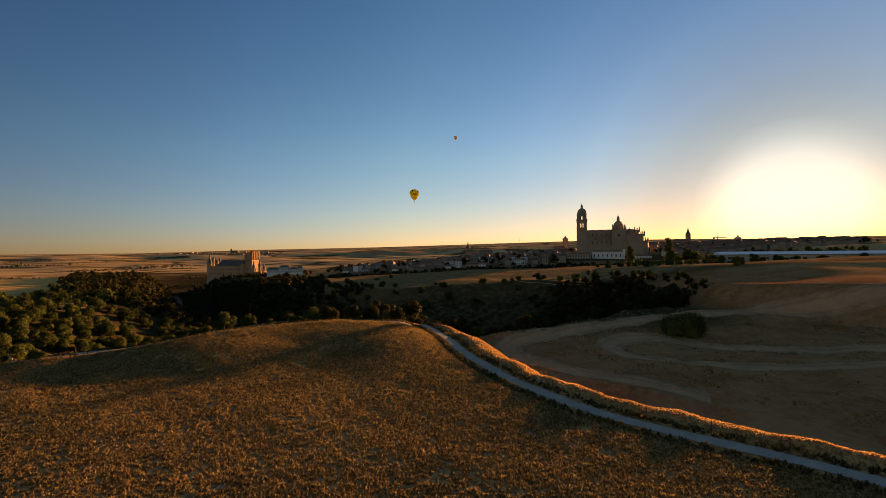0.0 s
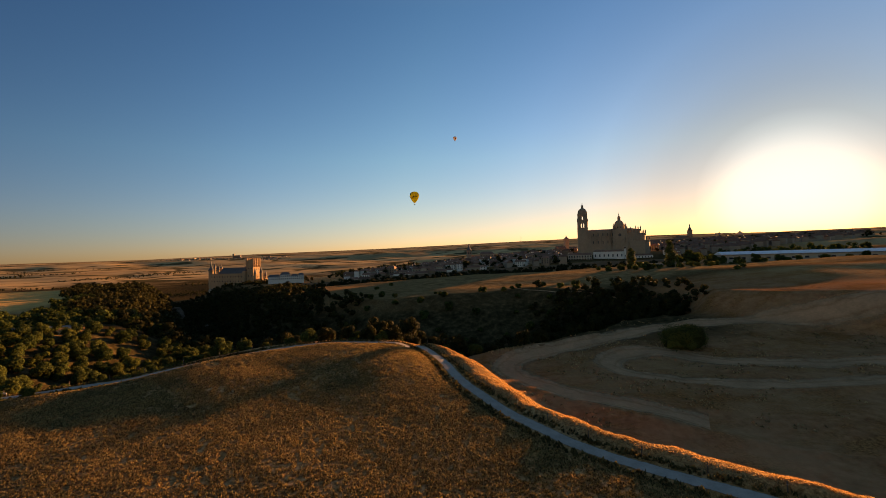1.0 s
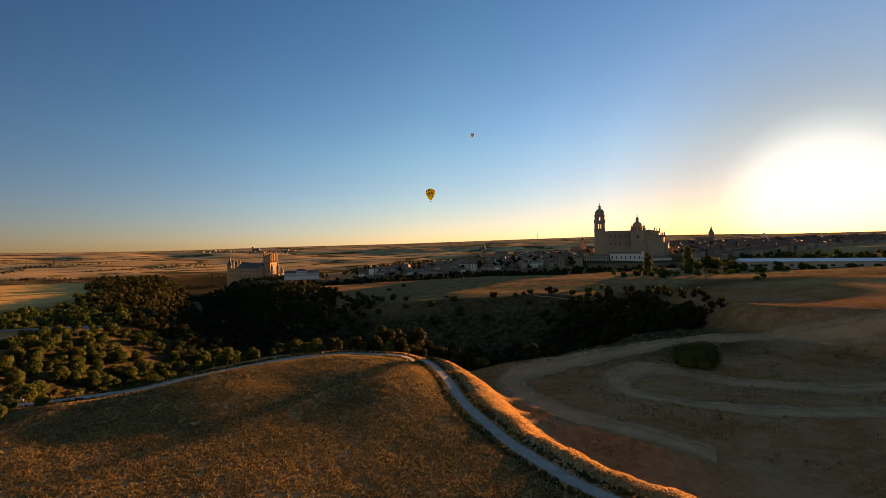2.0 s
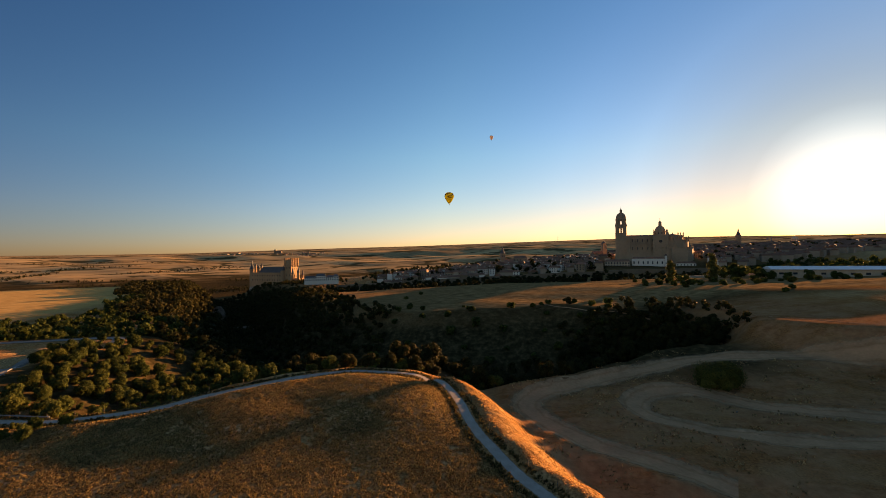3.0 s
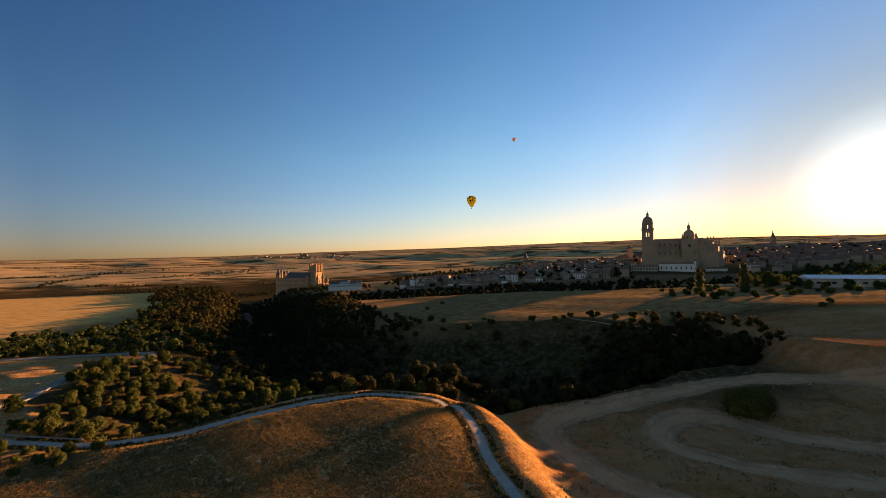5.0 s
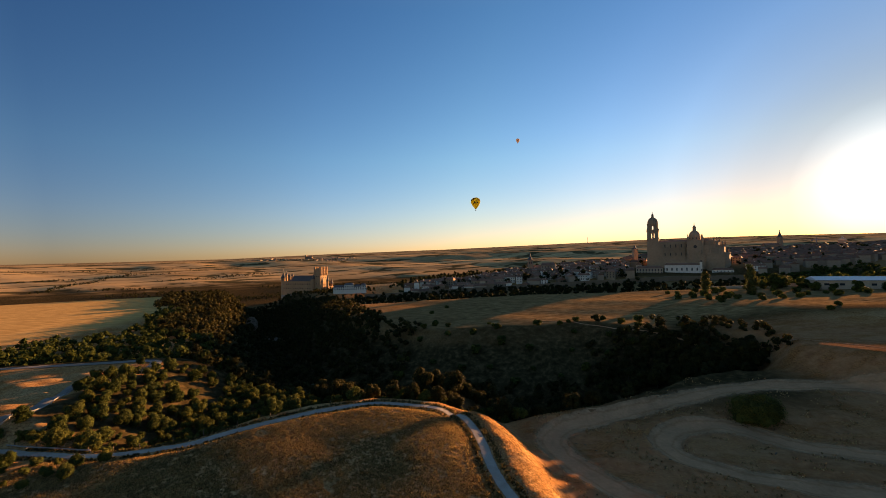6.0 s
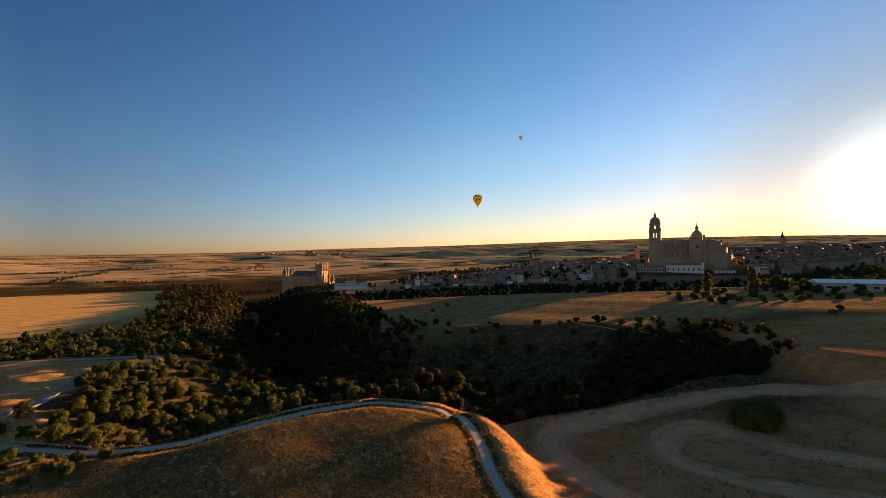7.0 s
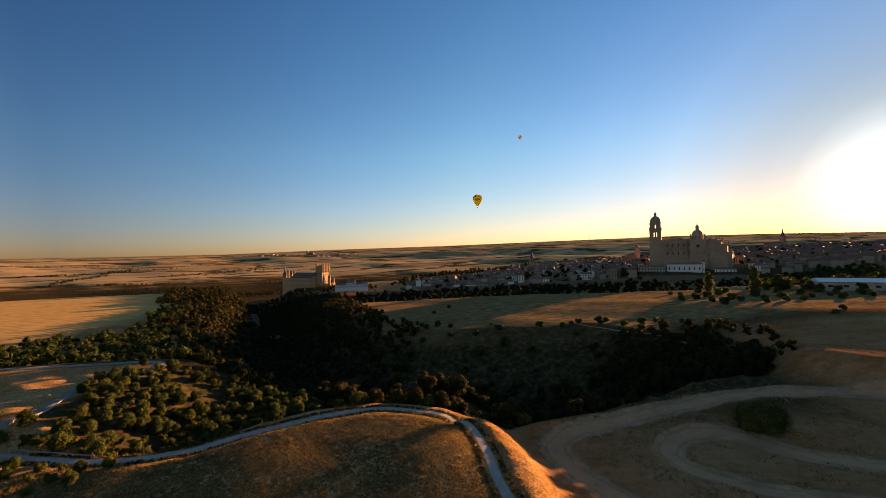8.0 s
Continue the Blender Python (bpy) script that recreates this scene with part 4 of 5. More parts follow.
def shed():
    s = thing("warehouse", "long low warehouse with a white sheet metal roof", "warehouse")
    add("wall", CREAM, s, lambda bm: box(bm, 0, 130, -9, 9, -4, 6.2))
    add("roof", SHEET, s, lambda bm: gable(bm, -1, 131, -10.5, 10.5, 6.6, 8.9, 0.0, 0.35))
    add("gutter", LEAD, s, lambda bm: box(bm, -1, 131, -10.7, -10.5, 6.1, 6.4))
    panes(s, [(6 + 9 * k, -9.02, 2.5) for k in range(14)], 3.0, 1.6)
    set_down(s, 236, 376, -14, 0, 15.6)


shed()
# ---- trees ----
def ico(rng):
    """A rough 20-faced ball."""
    p = (1 + 5 ** 0.5) / 2
    v = np.array([(-1, p, 0), (1, p, 0), (-1, -p, 0), (1, -p, 0), (0, -1, p), (0, 1, p), (0, -1, -p), (0, 1, -p), (p, 0, -1), (p, 0, 1), (-p, 0, -1), (-p, 0, 1)]) / 1.902
    f = [(0, 11, 5), (0, 5, 1), (0, 1, 7), (0, 7, 10), (0, 10, 11), (1, 5, 9), (5, 11, 4), (11, 10, 2), (10, 7, 6), (7, 1, 8), (3, 9, 4), (3, 4, 2), (3, 2, 6), (3, 6, 8), (3, 8, 9), (4, 9, 5), (2, 4, 11), (6, 2, 10), (8, 6, 7), (9, 8, 1)]
    return v * (1 + 0.25 * rng.uniform(-1, 1, (12, 1))), f


def crown_mesh(seed, radius, low, high, lobes, leaves, size, column=False):
    """A crown of lobes, each a dark heart hung with small leaf sprays: vertices and faces."""
    rng = np.random.default_rng(seed)
    verts, faces, count = [], [], 0
    for k in range(lobes):
        a, q = rng.uniform(0, 6.283), rng.uniform(0, 1)
        if column:
            h = (k + 0.5) / lobes
            c = np.array([0.35 * radius * math.cos(a), 0.35 * radius * math.sin(a), low + (high - low) * h])
            r = radius * (0.45 + 0.55 * math.sin(3.0 * min(1, h + 0.12))) * rng.uniform(0.85, 1.1)
        else:
            h = 0.15 + 0.6 * (k / max(1, lobes - 1)) + rng.uniform(-0.08, 0.08)
            out = radius * (0.62 * math.sqrt(max(0, 1 - (1.25 * h - 0.35) ** 2))) * (0.35 + 0.65 * q ** 0.5)
            c = np.array([out * math.cos(a), out * math.sin(a), low + (high - low) * h])
            r = radius * rng.uniform(0.36, 0.54)
        v, f = ico(rng)
        v = v * np.array([1, 1, 0.8]) * r * 0.7 + c
        verts.append(v)
        faces += [tuple(i + count for i in t) for t in f]
        count += 12
        d = rng.normal(size=(leaves, 3))
        d /= np.linalg.norm(d, axis=1, keepdims=True)
        d[:, 2] = np.where(d[:, 2] < -0.5, -d[:, 2], d[:, 2])
        at = c + d * np.array([1, 1, 0.85]) * r * rng.uniform(0.78, 1.14, (leaves, 1))
        u = np.cross(d, rng.normal(size=(leaves, 3)))
        u /= np.linalg.norm(u, axis=1, keepdims=True) + 1e-6
        w = np.cross(d, u) + 0.55 * d * rng.uniform(-1, 1, (leaves, 1))
        s = size * rng.uniform(0.6, 1.4, (leaves, 1))
        quad = np.stack([at - u * s, at + w * s * 0.7, at + u * s, at - w * s * 0.9], 1).reshape(-1, 3)
        verts.append(quad)
        faces += [(count + 4 * i, count + 4 * i + 1, count + 4 * i + 2, count + 4 * i + 3) for i in range(leaves)]
        count += 4 * leaves
    return np.concatenate(verts), faces


def trunk_part(parent, radius, height, spread, seed):
    rng = random.Random(seed)
    bm = bmesh.new()
    turned(bm, 0, 0, [(radius * 1.5, -0.6), (radius, 0.3), (radius * 0.75, height * 0.6), (radius * 0.4, height)], 7)
    for k in range(4):
        a = 1.57 * k + rng.uniform(-0.5, 0.5)
        base, tip = Vector((0, 0, height * rng.uniform(0.4, 0.65))), Vector((spread * math.cos(a), spread * math.sin(a), height * rng.uniform(0.95, 1.2)))
        side = (tip - base).cross(Vector((0, 0, 1))).normalized()
        up = side.cross(tip - base).normalized()
        ring = []
        for p, r in ((base, radius * 0.5), (tip, radius * 0.15)):
            ring.append([bm.verts.new(p + side * r * math.cos(2.094 * j) + up * r * math.sin(2.094 * j)) for j in range(3)])
        for j in range(3):
            bm.faces.new((ring[0][j], ring[0][(j + 1) % 3], ring[1][(j + 1) % 3], ring[1][j]))
    return part("trunk", bm, BARK, parent)


def tree(name, label, category, group, seed, radius, low, high, lobes, leaves, size, mat, trunk, column=False):
    t = thing(name, label, category, group)
    trunk_part(t, trunk, low + (high - low) * 0.45, radius * 0.5, seed)
    v, f = crown_mesh(seed, radius, low, high, lobes, leaves, size, column)
    mesh_object("crown", v.tolist(), f, mat, t)
    return t


PINES = [tree("pine_tree", "small rounded green pine tree on a dry slope", "tree", "pines round the gorge", 20 + k, r, lo, hi, lobes + 3, 150, 0.22, PINE, 0.16)
         for k, (r, lo, hi, lobes) in enumerate(((2.9, 0.25, 4.7, 10), (2.5, 0.3, 4.2, 9), (3.3, 0.3, 5.4, 12), (2.2, 0.1, 3.5, 8)))]
OAKS = [tree("holm_oak", "dark evergreen oak in the gorge", "tree", "oaks in the gorge", 40 + k, r, lo, hi, lobes + 3, 170, 0.25, OAK, 0.22)
        for k, (r, lo, hi, lobes) in enumerate(((3.4, 1.0, 6.0, 9), (2.9, 0.8, 5.2, 8), (3.9, 1.2, 7.4, 10)))]
BUSHES = [tree("shrub", "low grey green shrub on dry grass", "bush", "shrubs on the far field", 60 + k, r, 0.05, hi, lobes + 2, 90, 0.17, PINE, 0.07)
          for k, (r, hi, lobes) in enumerate(((1.6, 1.9, 8), (1.2, 1.4, 7)))]


def stand(x, y, turn, size, stretch=1.0):
    return Matrix.Translation((x, y, float(ground(x, y)) - 0.1)) @ Matrix.Rotation(turn, 4, "Z") @ Matrix.Diagonal((size, size, size * stretch, 1))


USED = set()


def plant(kinds, x, y, rng, size=1.0):
    """One more tree of a kind, the first time the pattern itself."""
    src = kinds[rng.randrange(len(kinds))]
    m = stand(x, y, rng.uniform(0, 6.28), size * rng.uniform(0.78, 1.2), rng.uniform(0.9, 1.15))
    if src.name not in USED:
        USED.add(src.name)
        src.matrix_basis = m
        return src
    return copy_thing(src, m)


def scatter(rng, x0, x1, y0, y1, gap, ask, taken, tries=6000):
    """Seeded random places at least gap apart, where ask(x, y) holds."""
    X = np.array([[rng.uniform(x0, x1), rng.uniform(y0, y1)] for _ in range(tries)])
    ok = ask(X[:, 0], X[:, 1])
    out = []
    cells = {}
    for x, y in taken:
        cells.setdefault((int(x // gap), int(y // gap)), []).append((x, y))
    for (x, y), o in zip(X, ok):
        if not o:
            continue
        i, j = int(x // gap), int(y // gap)
        if any((x - a) ** 2 + (y - b) ** 2 < gap * gap for p in (-1, 0, 1) for q in (-1, 0, 1) for a, b in cells.get((i + p, j + q), ())):
            continue
        cells.setdefault((i, j), []).append((x, y))
        out.append((x, y))
    return out


def clear_of_ways(x, y, gap=4.0):
    ok = np.ones(np.shape(x), bool)
    for line in (PATHWAY, OUTER, INNER, ROAD_UP, ROAD_LOW):
        ok &= np.abs(along(x, y, line)[0]) > gap
    return ok


def thicket(x, y):
    d, _ = along(x, y, PATHWAY)
    s, _ = along(x, y, GORGE)
    r, _ = along(x, y, ROAD_SIDE)
    bare = ((x + 108) / 13) ** 2 + ((y - 146) / 6) ** 2 < 1
    bare |= ((x + 125) / 9) ** 2 + ((y - 107) / 10) ** 2 < 1
    bare |= (x < -131) & (y < 150)
    return (d < -3.5) & (x < -64 + 0.3 * (y - 90)) & (x > -137) & (s < -36) & (r < -3) & ~bare & clear_of_ways(x, y)


def below_path(x, y):
    d, _ = along(x, y, PATHWAY)
    return (d > 3.5) & (d < 15) & (x < -76 - 0.6 * (d - 3.5))


def belt(x, y):
    r, _ = along(x, y, ROAD_SIDE)
    s, _ = along(x, y, GORGE)
    edge = np.interp(y, (150, 215, 240, 290, 366, 480, 600), (-280, -270, -240, -268, -325, -414, -490))
    return (r > 4.5) & (s < -40 - 34 * smooth(225, 260, y)) & (y < 395) & (x > edge) & (x < -100) & clear_of_ways(x, y)


def gorge(x, y):
    s, _ = along(x, y, GORGE)
    d, _ = along(x, y, PATHWAY)
    e, _ = along(x, y, EDGE)
    deep = (x < -48) & (y < 590) & (s > -50 - 30 * smooth(225, 260, y) - 30 * smooth(380, 420, y)) & (s < 62 + 30 * smooth(430, 560, y)) & (((x + 330) / 62) ** 2 + ((y - 686) / 22) ** 2 > 1)
    floor = (x >= -48) & (x < 66) & (s > -62) & (s < 16)
    head = (x >= 45) & (x < 118) & (s > -30) & (s < 34)
    return (deep | floor | head) & (d < -4) & (np.abs(e) > 4) & ((x < 0) | (e > 3)) & clear_of_ways(x, y)


def gorge_head(x, y):
    return ((x - 82) / 30) ** 2 + ((y - 207) / 17) ** 2 < 1


def castle_foot(x, y):
    s, _ = along(x, y, GORGE)
    return (s > -40) & (s < 150) & (y > 588) & (y < 668) & (((x + 324) / 66) ** 2 + ((y - 695) / 27) ** 2 > 1) & (((x + 216) / 28) ** 2 + ((y - 580) / 18) ** 2 > 1)


def far_slope(x, y):
    s, _ = along(x, y, GORGE)
    return (x > -52) & (x < 75) & (s > 18) & (s < 60)


def foot_of_town(x, y):
    return (x > -200) & (x < 330) & (y > 445 + 25 * smooth(-50, -200, x)) & (y < 548) & ~((x > 225) & (y < 470))


def woods():
    rng = random.Random(3)
    near = scatter(rng, -138, -58, 82, 172, 3.7, thicket, (), 10000)
    low = scatter(rng, -130, -74, 60, 92, 4.2, below_path, near, 700)
    for x, y in near:
        plant(PINES, x, y, rng, 0.86)
    for x, y in low:
        plant(PINES, x, y, rng, 0.55)
    # the row along the way and the clump at its bend
    for k in range(13):
        x = -66 + 4.3 * k + rng.uniform(-1.2, 1.2)
        d = 6.0 + rng.uniform(-1.0, 1.8)
        y = float(np.interp(x, (-66, -50, -36, -11), (100.5, 113.5, 122.3, 125))) + d
        plant(PINES, x, y, rng, 0.8 if k % 3 else 0.95)
    for x, y, s in ((-5.5, 131.5, 0.95), (-1.0, 130.5, 1.5), (2.5, 131.5, 0.9), (4.0, 131, 0.8), (8.5, 132, 1.2), (-8.5, 134, 0.8), (-13, 131, 0.65)):
        plant(PINES, x, y, rng, s)
    # nearest part of the gorge as trees of their own, the rest as one wood
    places = scatter(rng, -480, 120, 120, 720, 5.2, gorge, near, 42000)
    places = [p for p in places if not (p[0] > 46 and p[1] < 196)]
    close = [p for p in places if p[1] < 190 and -75 < p[0] < 60]
    for x, y in close[:120]:
        plant(OAKS, x, y, rng, 0.95)
    rest = close[120:] + [p for p in places if not (p[1] < 190 and -75 < p[0] < 60)]
    joined("gorge_wood", rest, rng, 0.0, OAK, "dense dark evergreen wood filling the gorge", 1.0)
    foot = scatter(rng, -420, -170, 588, 672, 6.5, castle_foot, (), 2600)
    joined("castle_wood", foot, rng, 0.0, OAK, "low dark wood at the foot of the castle rock", 0.8)
    side = scatter(rng, -330, -96, 150, 520, 6.0, belt, (), 9000)
    joined("pine_belt", side, rng, 0.0, PINE, "belt of rounded pines beside the stubble field", 0.95)
    for x, y in scatter(rng, -52, 75, 190, 256, 11, far_slope, (), 400):
        plant(BUSHES, x, y, rng, 1.2)
    foot = scatter(rng, -200, 330, 440, 600, 8.5, foot_of_town, (), 6000)
    foot = [p for p in foot if p[0] < 120 or rng.random() < 0.6]
    joined("town_grove", foot, rng, 0.0, OAK, "dark trees below the town wall", 1.15)
    among = scatter(rng, -180, 900, 580, 1150, 10.5, lambda x, y: (y > 582) & (y > 490 + 0.45 * x) & (y < 1000 + 0.3 * x) & ((x < 178) | (x > 320) | (y > 720)), (), 2200)
    joined("town_trees", among, rng, 0.0, OAK, "dark trees between the town roofs", 1.5)
    side = scatter(rng, 190, 420, 385, 640, 8, lambda x, y: (x > 0.52 * y) & (y > 400 + 0.1 * (x - 190)) & (np.abs((x - 236) * 0.242 + (y - 376) * 0.97) > 20) & (y < 590), (), 1500)
    joined("grove", side, rng, 0.0, PINE, "hazy trees behind the warehouse wall", 1.3)
    for x, y in scatter(rng, 120, 330, 262, 372, 14, lambda x, y: (y > 250 + 0.25 * x) & (np.abs((x - 236) * 0.242 + (y - 376) * 0.97) > 14), (), 600):
        plant(BUSHES, x, y, rng, 1.35)
    edge = [(-930 + 6.5 * k + rng.uniform(-3, 3), float(np.interp(-930 + 6.5 * k, (-930, -655, -560, -500), (596, 634, 630, 668))) + rng.uniform(-5, 5)) for k in range(68)]
    vale = []
    for line, many, wide in (([(-1203, 942), (-1295, 1098), (-1400, 1280), (-1476, 1398), (-1453, 1479)], 200, 11), ([(-1133, 1004), (-964, 1092)], 60, 8), ([(-1144, 1276), (-1088, 1516), (-1014, 1709)], 150, 20),
                             ([(-1600, 1180), (-1500, 1330), (-1330, 1560)], 90, 9), ([(-900, 900), (-760, 930), (-640, 900), (-520, 960)], 330, 34), ([(-700, 1150), (-520, 1230), (-330, 1240)], 170, 26), ([(-2100, 1500), (-1800, 1750), (-1500, 1900)], 80, 12), ([(-1700, 2570), (-1350, 2560), (-980, 2570)], 260, 45)):
        for _ in range(many):
            u = rng.uniform(0, len(line) - 1)
            k = min(int(u), len(line) - 2)
            vale.append((line[k][0] + (line[k + 1][0] - line[k][0]) * (u - k) + rng.gauss(0, wide), line[k][1] + (line[k + 1][1] - line[k][1]) * (u - k) + rng.gauss(0, wide)))
    joined("valley_trees", edge + vale, rng, 0.0, OAK, "dark trees along the far side of the stubble field", 0.8, 4, 12)
    for x, y in ((-48, 300), (-42, 330), (-38, 258), (-30, 254), (-6, 256), (-3, 250), (20, 252), (33, 248), (38, 251), (64, 236), (79, 226), (96, 214), (160, 240), (170, 250)):
        plant(BUSHES, x, y, rng, 0.95)
    plant(OAKS, 52, 250, rng, 1.05)
    for x, y, s in ((206, 382, 2.0), (213, 376, 2.2), (220, 384, 2.4), (228, 376, 2.0), (236, 382, 1.8), (229, 362, 1.4), (238, 356, 1.3), (250, 352, 1.5), (190, 380, 1.4), (262, 342, 1.3)):
        plant(PINES, x, y, rng, s)
    for x, y in scatter(rng, 48, 114, 186, 226, 4.6, gorge_head, (), 1500):
        plant(OAKS, x, y, rng, 1.0)


def joined(name, places, rng, lift, mat, label, size, lobes=5, leaves=24):
    """A wood too thick to count: low crowns joined into one mesh."""
    kinds = [crown_mesh(80 + k, 3.0 + 0.35 * k, 0.4, 5.0 + 0.6 * k, lobes, leaves, 0.55) for k in range(5)]
    if not places:
        return
    P = np.array(places)
    Z = ground(P[:, 0], P[:, 1])
    verts, faces, count = [], [], 0
    for (x, y), z in zip(places, Z):
        v, f = kinds[rng.randrange(5)]
        a, s = rng.uniform(0, 6.28), size * rng.uniform(0.7, 1.25)
        c, q = math.cos(a) * s, math.sin(a) * s
        w = np.stack([v[:, 0] * c - v[:, 1] * q, v[:, 0] * q + v[:, 1] * c, v[:, 2] * s], 1) + (x, y, z - 0.2 + lift)
        verts.append(w)
        faces += [tuple(i + count for i in t) for t in f]
        count += len(v)
    ob = mesh_object(name, np.concatenate(verts).tolist(), faces, mat)
    tagged(ob, label, "trees", "", "stuff")


woods()


BROOM = leaf_material("broom_leaves", (0.055, 0.058, 0.016), (0.21, 0.195, 0.055), 0.4)


def lone_trees():
    b = tree("broad_bush", "large rounded olive green bush on bare dirt", "bush", "", 91, 6.9, 0.1, 5.4, 34, 340, 0.18, BROOM, 0.4)
    set_down(b, 76.2, 141.0)
    b.scale = (1.12, 0.95, 1.12)
    p = tree("poplar_tree", "tall pale green poplar near a boundary wall", "tree", "poplars by the wall", 95, 3.8, 0.4, 20.4, 16, 110, 0.5, POPLAR, 0.35, True)
    set_down(p, 178, 344.5)
    copy_thing(p, stand(160, 374.5, 1.0, 0.86, 0.86))


lone_trees()
# ---- dry grass ----
def tufts(name, label, places, height, seed, mat, blades=3):
    """Clumps of straw: each a few bent blades, joined, too many to count."""
    rng = np.random.default_rng(seed)
    n = len(places)
    z = ground(places[:, 0], places[:, 1])
    verts, k = np.zeros((n, blades, 3, 3)), 0
    for j in range(blades):
        a = rng.uniform(0, 6.283, n)
        h = height * rng.uniform(0.45, 1.3, n)
        w = h * rng.uniform(0.6, 1.5, n)
        lean = rng.uniform(-0.5, 0.5, (n, 2)) * h[:, None]
        base = np.stack([places[:, 0] + rng.normal(0, 0.07, n), places[:, 1] + rng.normal(0, 0.07, n), z - 0.03], 1)
        side = np.stack([np.cos(a) * w / 2, np.sin(a) * w / 2, 0 * a], 1)
        verts[:, j, 0], verts[:, j, 1] = base - side, base + side
        verts[:, j, 2] = base + np.stack([lean[:, 0], lean[:, 1], h], 1)
    total = n * blades * 3
    me = bpy.data.meshes.new(name)
    me.vertices.add(total)
    me.vertices.foreach_set("co", verts.astype(np.float32).ravel())
    me.loops.add(total)
    me.loops.foreach_set("vertex_index", np.arange(total, dtype=np.int32))
    me.polygons.add(total // 3)
    me.polygons.foreach_set("loop_start", np.arange(0, total, 3, dtype=np.int32))
    me.update(calc_edges=True)
    me.materials.append(mat)
    return tagged(new(name, me), label, "grass", "", "stuff")


def grain(x, y, size, seed):
    """Uneven patches between 0 and 1, of a size in metres."""
    table = np.random.default_rng(seed).uniform(0, 1, (256, 256))
    u, v = x / size, y / size
    i, j = np.floor(u).astype(int), np.floor(v).astype(int)
    a, b = smooth(0, 1, u - i), smooth(0, 1, v - j)
    at = lambda p, q: table[p % 256, q % 256]
    return (at(i, j) * (1 - a) + at(i + 1, j) * a) * (1 - b) + (at(i, j + 1) * (1 - a) + at(i + 1, j + 1) * a) * b


def grass():
    rng = np.random.default_rng(7)
    p = np.stack([rng.uniform(-100, 50, 470000), rng.uniform(34, 128, 470000)], 1)
    d, _ = along(p[:, 0], p[:, 1], PATHWAY)
    # mown in patches, thicker in swaths
    thick = 2.8 * (0.6 * grain(p[:, 0], p[:, 1], 0.55, 21) + 0.3 * grain(p[:, 0], p[:, 1], 1.3, 22) + 0.1 * grain(p[:, 0], p[:, 1], 6.5, 23)) - 0.68
    keep = (d > 1.9) & (rng.uniform(0, 1, len(p)) < thick)
    tufts("stubble", "cut dry stubble in tufts on the hill", p[keep], 0.25, 1, STRAW)
    p = np.stack([rng.uniform(-10, 75, 240000), rng.uniform(30, 132, 240000)], 1)
    d, _ = along(p[:, 0], p[:, 1], PATHWAY)
    keep = (d < -1.7) & (d > -15) & (rng.uniform(0, 1, len(p)) < 0.35 + 0.5 * waves(p[:, 0], p[:, 1], 5.3, 1.1) + 0.3 * (d > -9))
    tufts("bank_grass", "tall golden dry grass on the bank of the path", p[keep], 0.15, 2, STRAW)
    p = np.stack([rng.uniform(-110, 50, 90000), rng.uniform(34, 130, 90000)], 1)
    d, _ = along(p[:, 0], p[:, 1], PATHWAY)
    keep = (np.abs(d) > 1.45) & (np.abs(d) < 2.7) & (rng.uniform(0, 1, len(p)) < 0.8)
    tufts("verge_weeds", "dark dry weeds along the path's edge", p[keep], 0.5, 3, WEED)
    p = np.stack([rng.uniform(-150, 140, 60000), rng.uniform(82, 260, 60000)], 1)
    d, _ = along(p[:, 0], p[:, 1], PATHWAY)
    ok = (d < -10) & (p[:, 0] > 12) & (p[:, 1] < 172 - 0.3 * np.maximum(p[:, 0] - 100, 0)) & clear_of_ways(p[:, 0], p[:, 1], 3.0) & (waves(p[:, 0], p[:, 1], 13, 3.3) + 0.5 * waves(p[:, 0], p[:, 1], 47, 1.3) > 0.35)
    ring = np.abs(along(p[:, 0], p[:, 1], INNER)[0] - 8.5)
    ok = ok | ((d < -10) & (ring < 2.2) & (p[:, 0] < 72) & (grain(p[:, 0], p[:, 1], 2.5, 31) > 0.35))
    tufts("rough_grass", "patches of dry weeds on the dirt", p[ok], 0.38, 4, STRAW)


WEED = leaf_material("dry_weeds", (0.07, 0.05, 0.025), (0.24, 0.17, 0.08), 0.3)
grass()


# ---- posts, barrier, stones ----
def fence():
    post = tagged(new("fence_post"), "weathered wooden post beside the gravel path", "post", "posts along the path")
    add("shaft", BARK, post, lambda bm: (turned(bm, 0, 0, [(0.09, -0.4), (0.085, 1.25), (0.05, 1.32)], 7)))
    add("band", LEAD, post, lambda bm: turned(bm, 0, 0, [(0.095, 0.9), (0.095, 0.96)], 7))
    pts = resample(PATHWAY, 1.0)
    k, first = 0, True
    for i in range(40, len(pts) - 60, 7):
        p, t = pts[i], (pts[i + 1] - pts[i - 1]).normalized()
        q = p + Vector((t.y, -t.x, 0)) * 2.6
        if q.y > 122 or q.y < 20:
            continue
        m = Matrix.Translation((q.x, q.y, float(ground(q.x, q.y)))) @ Matrix.Rotation(k * 1.3, 4, "Z") @ Matrix.Rotation(0.05 * math.sin(k * 2.1), 4, "X")
        if first:
            post.matrix_basis, first = m, False
        else:
            copy_thing(post, m)
        k += 1


